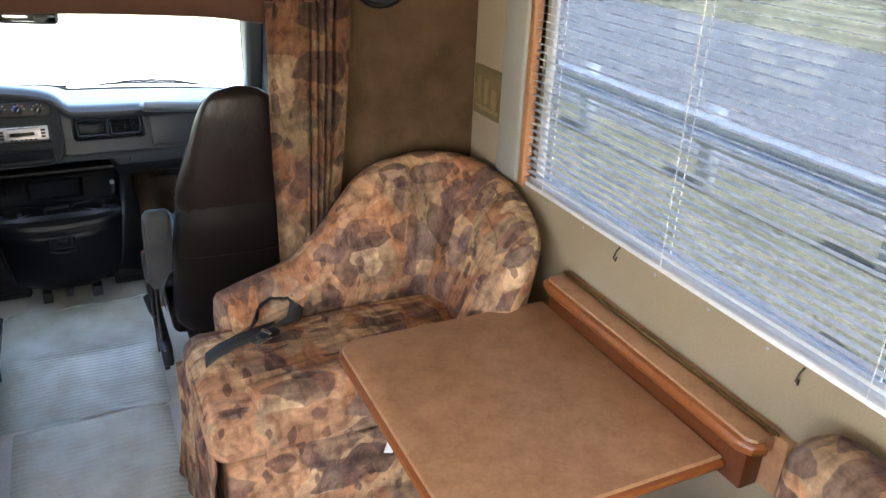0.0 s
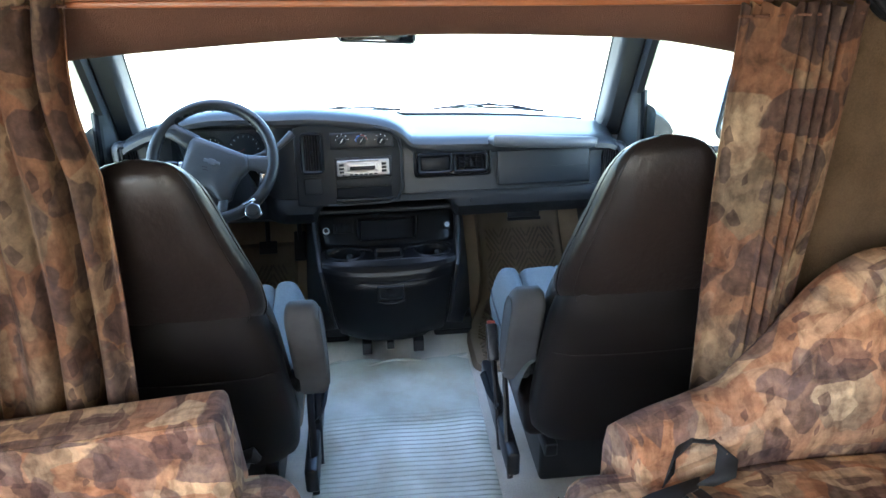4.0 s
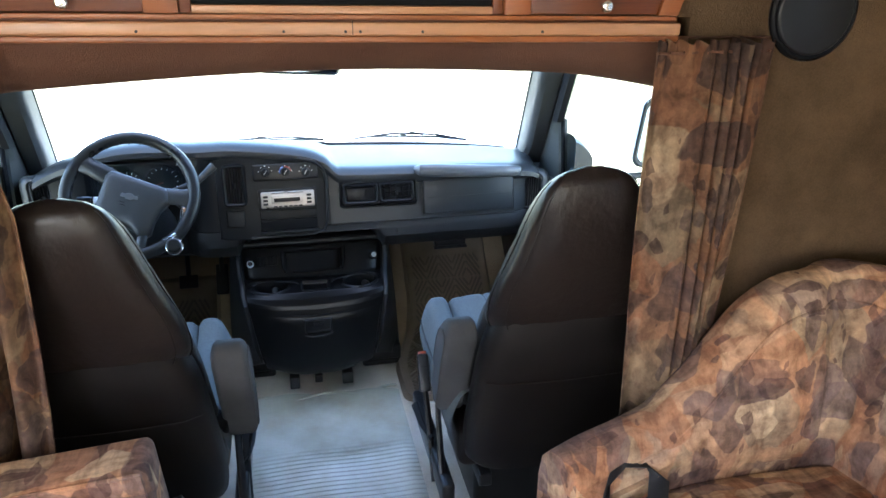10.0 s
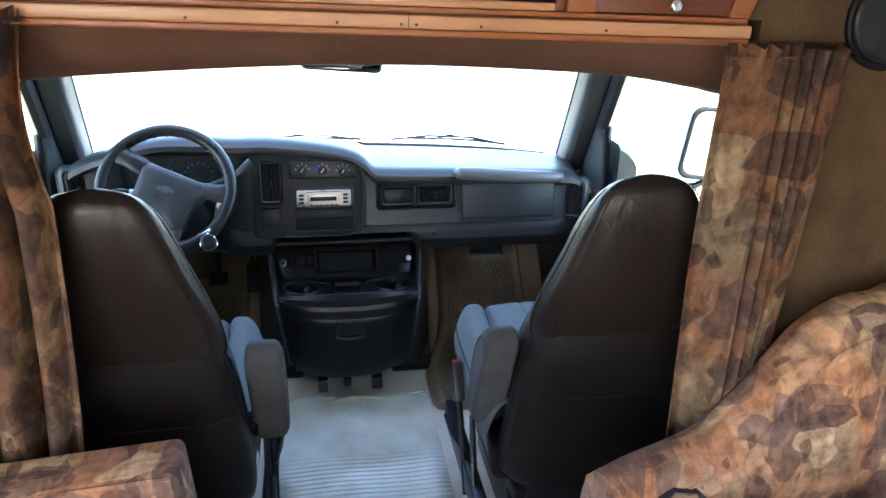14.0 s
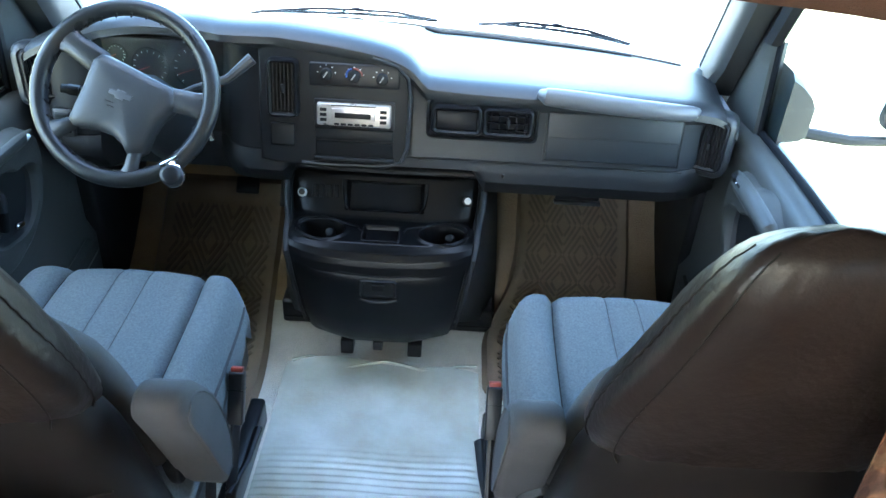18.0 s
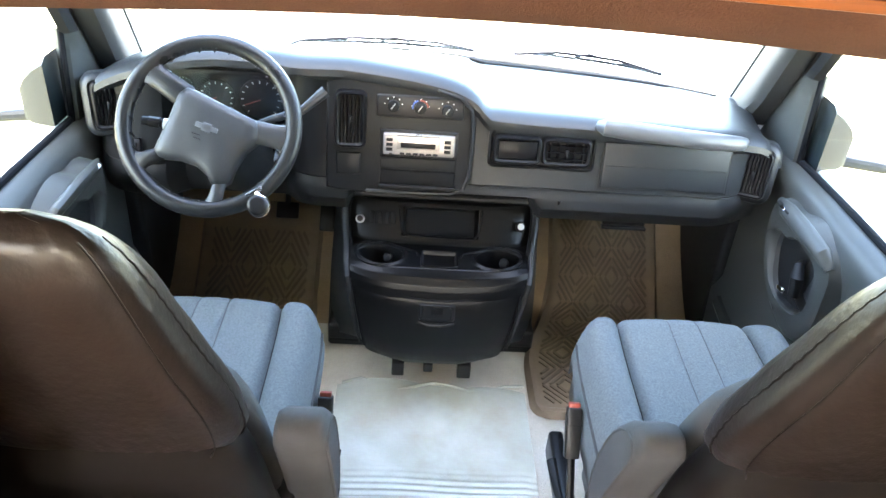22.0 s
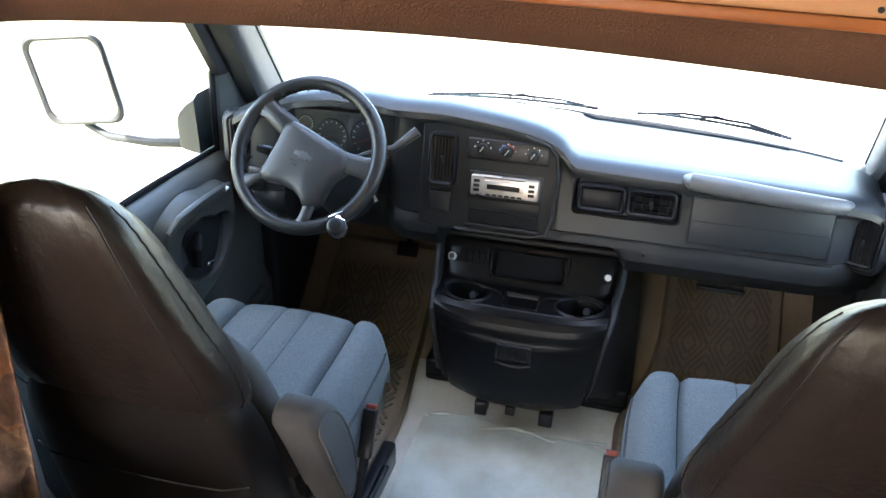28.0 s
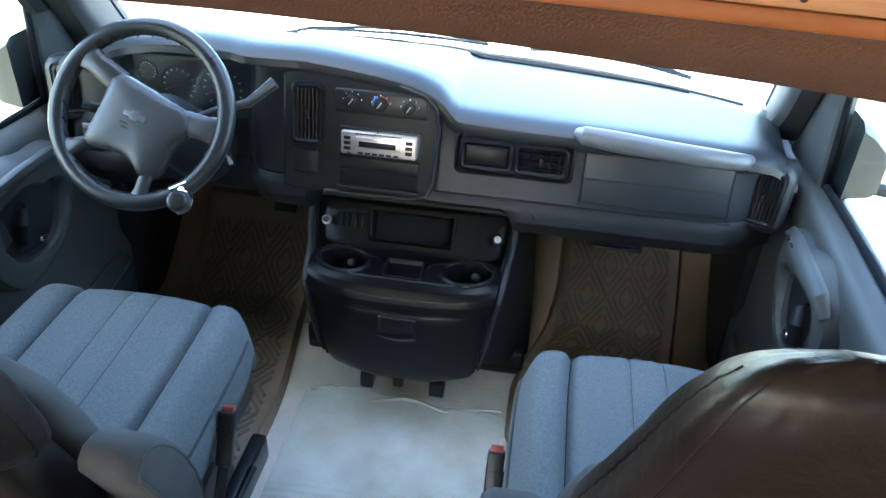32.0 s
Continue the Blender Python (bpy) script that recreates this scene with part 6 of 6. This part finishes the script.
def runner(y0, y1, x0, x1, z, pitch, ribs_to):
    rows = []
    n = int((y1 - y0) / pitch) * 6
    for i in range(n + 1):
        y = y0 + (y1 - y0) * i / n
        k = 1.0 if y < ribs_to else max(0.0, 1 - (y - ribs_to) / 0.12)
        h = z + 0.0042 * k * (0.5 + 0.5 * math.sin(2 * math.pi * y / pitch))
        bow = 0.006 * max(0, 1 - abs(y - y1) / 0.1) * (1 + math.sin(14 * y))
        rows.append([(x0 + (x1 - x0) * u, y + (0.02 * math.sin(5 * u) if i == n else 0), h + 0.003 * math.sin(9 * u + 5 * y) + bow * math.sin(6 * u) ** 2 - (0.006 if u in (0, 1) else 0)) for u in (q / 16 for q in range(17))])
    return grid_mesh(rows)


r1 = thing("floor_runner", "clear ribbed plastic runner on the cab carpet", "runner", (0, -0.3, 0))
part("sheet", runner(-0.735, 0.085, -0.275, 0.285, 0.008, 0.021, -0.34), RUN, r1)
part("rolled_edge", tube([(-0.26 + 0.054 * k, 0.085 + 0.02 * math.sin(1.5 * k), 0.012 + 0.004 * math.sin(2 * k)) for k in range(11)], 0.005, 6), RUN, r1)
r2 = thing("floor_runner", "clear ribbed plastic runner on the coach floor", "runner", (0, -1.6, 0))
part("sheet", runner(-3.6, -0.765, -0.215, 0.275, 0.014, 0.023, -0.765), RUN, r2)
part("front_edge", tube([(-0.21, -0.765, 0.016), (0.03, -0.766, 0.017), (0.27, -0.764, 0.016)], 0.004, 6), RUN, r2)


def mat(corners, ends, grow, seed):
    """A moulded tray mat that runs up the toe board. corners: x of its two sides at the near end; grow: how they shift at the far end."""
    (x0, x1), (y0, y1) = corners, ends
    toe_z = curve([-1.0] + [p[0] for p in TOE_LINE], [0.0] + [max(0.0, p[1]) for p in TOE_LINE])
    mt = thing("floor_mat", "brown moulded rubber foot mat with a herringbone tread", "mat", ((x0 + x1) / 2, y0, 0), "foot mats")

    def at(u, v, h):
        """A point of the mat: u across, v along, h above it."""
        y = y0 + (y1 - y0) * v
        k = ease(v, 0.25, 0.8)
        lo, hi = x0 + grow[0] * k, x1 + grow[1] * k
        near = max(0.0, 1 - v / 0.07)
        pull = 0.05 * (1 - math.sqrt(max(0.0, 1 - near * near)))
        lo, hi = lo + pull, hi - pull
        dz = toe_z(y + 0.01) - toe_z(y - 0.01)
        n = Vector((0, -dz, 0.02)).normalized()
        return Vector((lo + (hi - lo) * u, y, toe_z(y))) + n * h

    rows = []
    for j in range(61):
        v = j / 60
        row = []
        for i in range(33):
            u = i / 32
            e = min(u / 0.05, (1 - u) / 0.05, v / 0.035, (1 - v) / 0.035)
            h = 0.006 + 0.018 * math.exp(-((e - 0.7) / 0.55) ** 2) + 0.004 * ease(e, 1.3, 2.2)
            if i in (0, 32) or j in (0, 60):
                h = 0.001
            row.append(at(u, v, h))
        rows.append(row)
    part("sheet", grid_mesh(rows), MATRUB, mt)
    # blocks of parallel ribs, turned block by block; their dark colour imitates groove shadow
    bm = bmesh.new()
    across, down = 5, 9
    for i in range(across):
        for j in range(down):
            turn = 1 if (i + j) % 2 else -1
            for k in range(5):
                o = (k - 2) * 0.21
                half = 0.66 - abs(o)
                quad = []
                for side, w in ((-half, -0.055), (half, -0.055), (half, 0.055), (-half, 0.055)):
                    a, b = 0.707 * (side - (o + w)), 0.707 * (side + (o + w))
                    quad.append((0.10 + 0.80 * (i + 0.5 + turn * a) / across, 0.07 + 0.86 * (j + 0.5 + b) / down))
                lo = [bm.verts.new(at(u, v, 0.008)) for u, v in quad]
                hi = [bm.verts.new(at(u, v, 0.0145)) for u, v in quad]
                bm.faces.new(hi)
                for q in range(4):
                    bm.faces.new((lo[q], lo[(q + 1) % 4], hi[(q + 1) % 4], hi[q]))
    bmesh.ops.recalc_face_normals(bm, faces=bm.faces)
    tagged(part("tread", bm, MATSHADE, mt, smooth=False), kind="stuff")


mat((-0.80, -0.325), (-0.30, 0.74), (0.0, -0.06), 1)
mat((0.295, 0.76), (-0.02, 0.80), (0.11, 0.03), 2)

# ---- outside ----
setting("ground", box(-300, 300, -300, 300, -0.92, -0.85), GRASS, "dry grass verge reaching far out", category="ground")
setting("road", box(6.2, 14.0, -150, 150, -0.848, -0.84), ROAD, "grey asphalt road beyond the verge", category="road")
setting("road_edge_line", box(6.5, 6.62, -150, 150, -0.8385, -0.836), WHITE, "white edge line painted on the road", category="road")
gr = thing("guard_rail", "galvanised guard rail on square posts along the road", "guard rail", (5.4, -3, -0.85))
rows = [[(5.4 + dx, y, z) for dx, z in ((0, -0.40), (-0.05, -0.36), (-0.05, -0.30), (0, -0.25), (-0.05, -0.20), (-0.05, -0.14), (0, -0.10))] for y in (-25, -10, -4, 0, 5, 25)]
part("beam", grid_mesh(rows), STEEL, gr)
for k in range(10):
    part("post", box(5.42, 5.56, -12 + 2.0 * k, -11.86 + 2.0 * k, -0.86, -0.05, 0.01, 2), STEEL, gr)
YEL = surf("yellow_paint", (0.65, 0.45, 0.03), (0.75, 0.55, 0.05), 0.5)
for y, x in ((-1.0, 4.2), (-2.4, 3.6)):
    mp = thing("marker_post", "short white marker post with yellow and black bands", "post", (x, y, -0.85), "marker posts")
    part("post", disc((x, y, -0.86), 0.05, 0.85, (0, 0, 1), 14), WHITE, mp)
    for q in range(4):
        part("band", disc((x, y, -0.30 + 0.07 * q), 0.052, 0.07, (0, 0, 1), 14), (YEL, BLACK)[q % 2], mp)
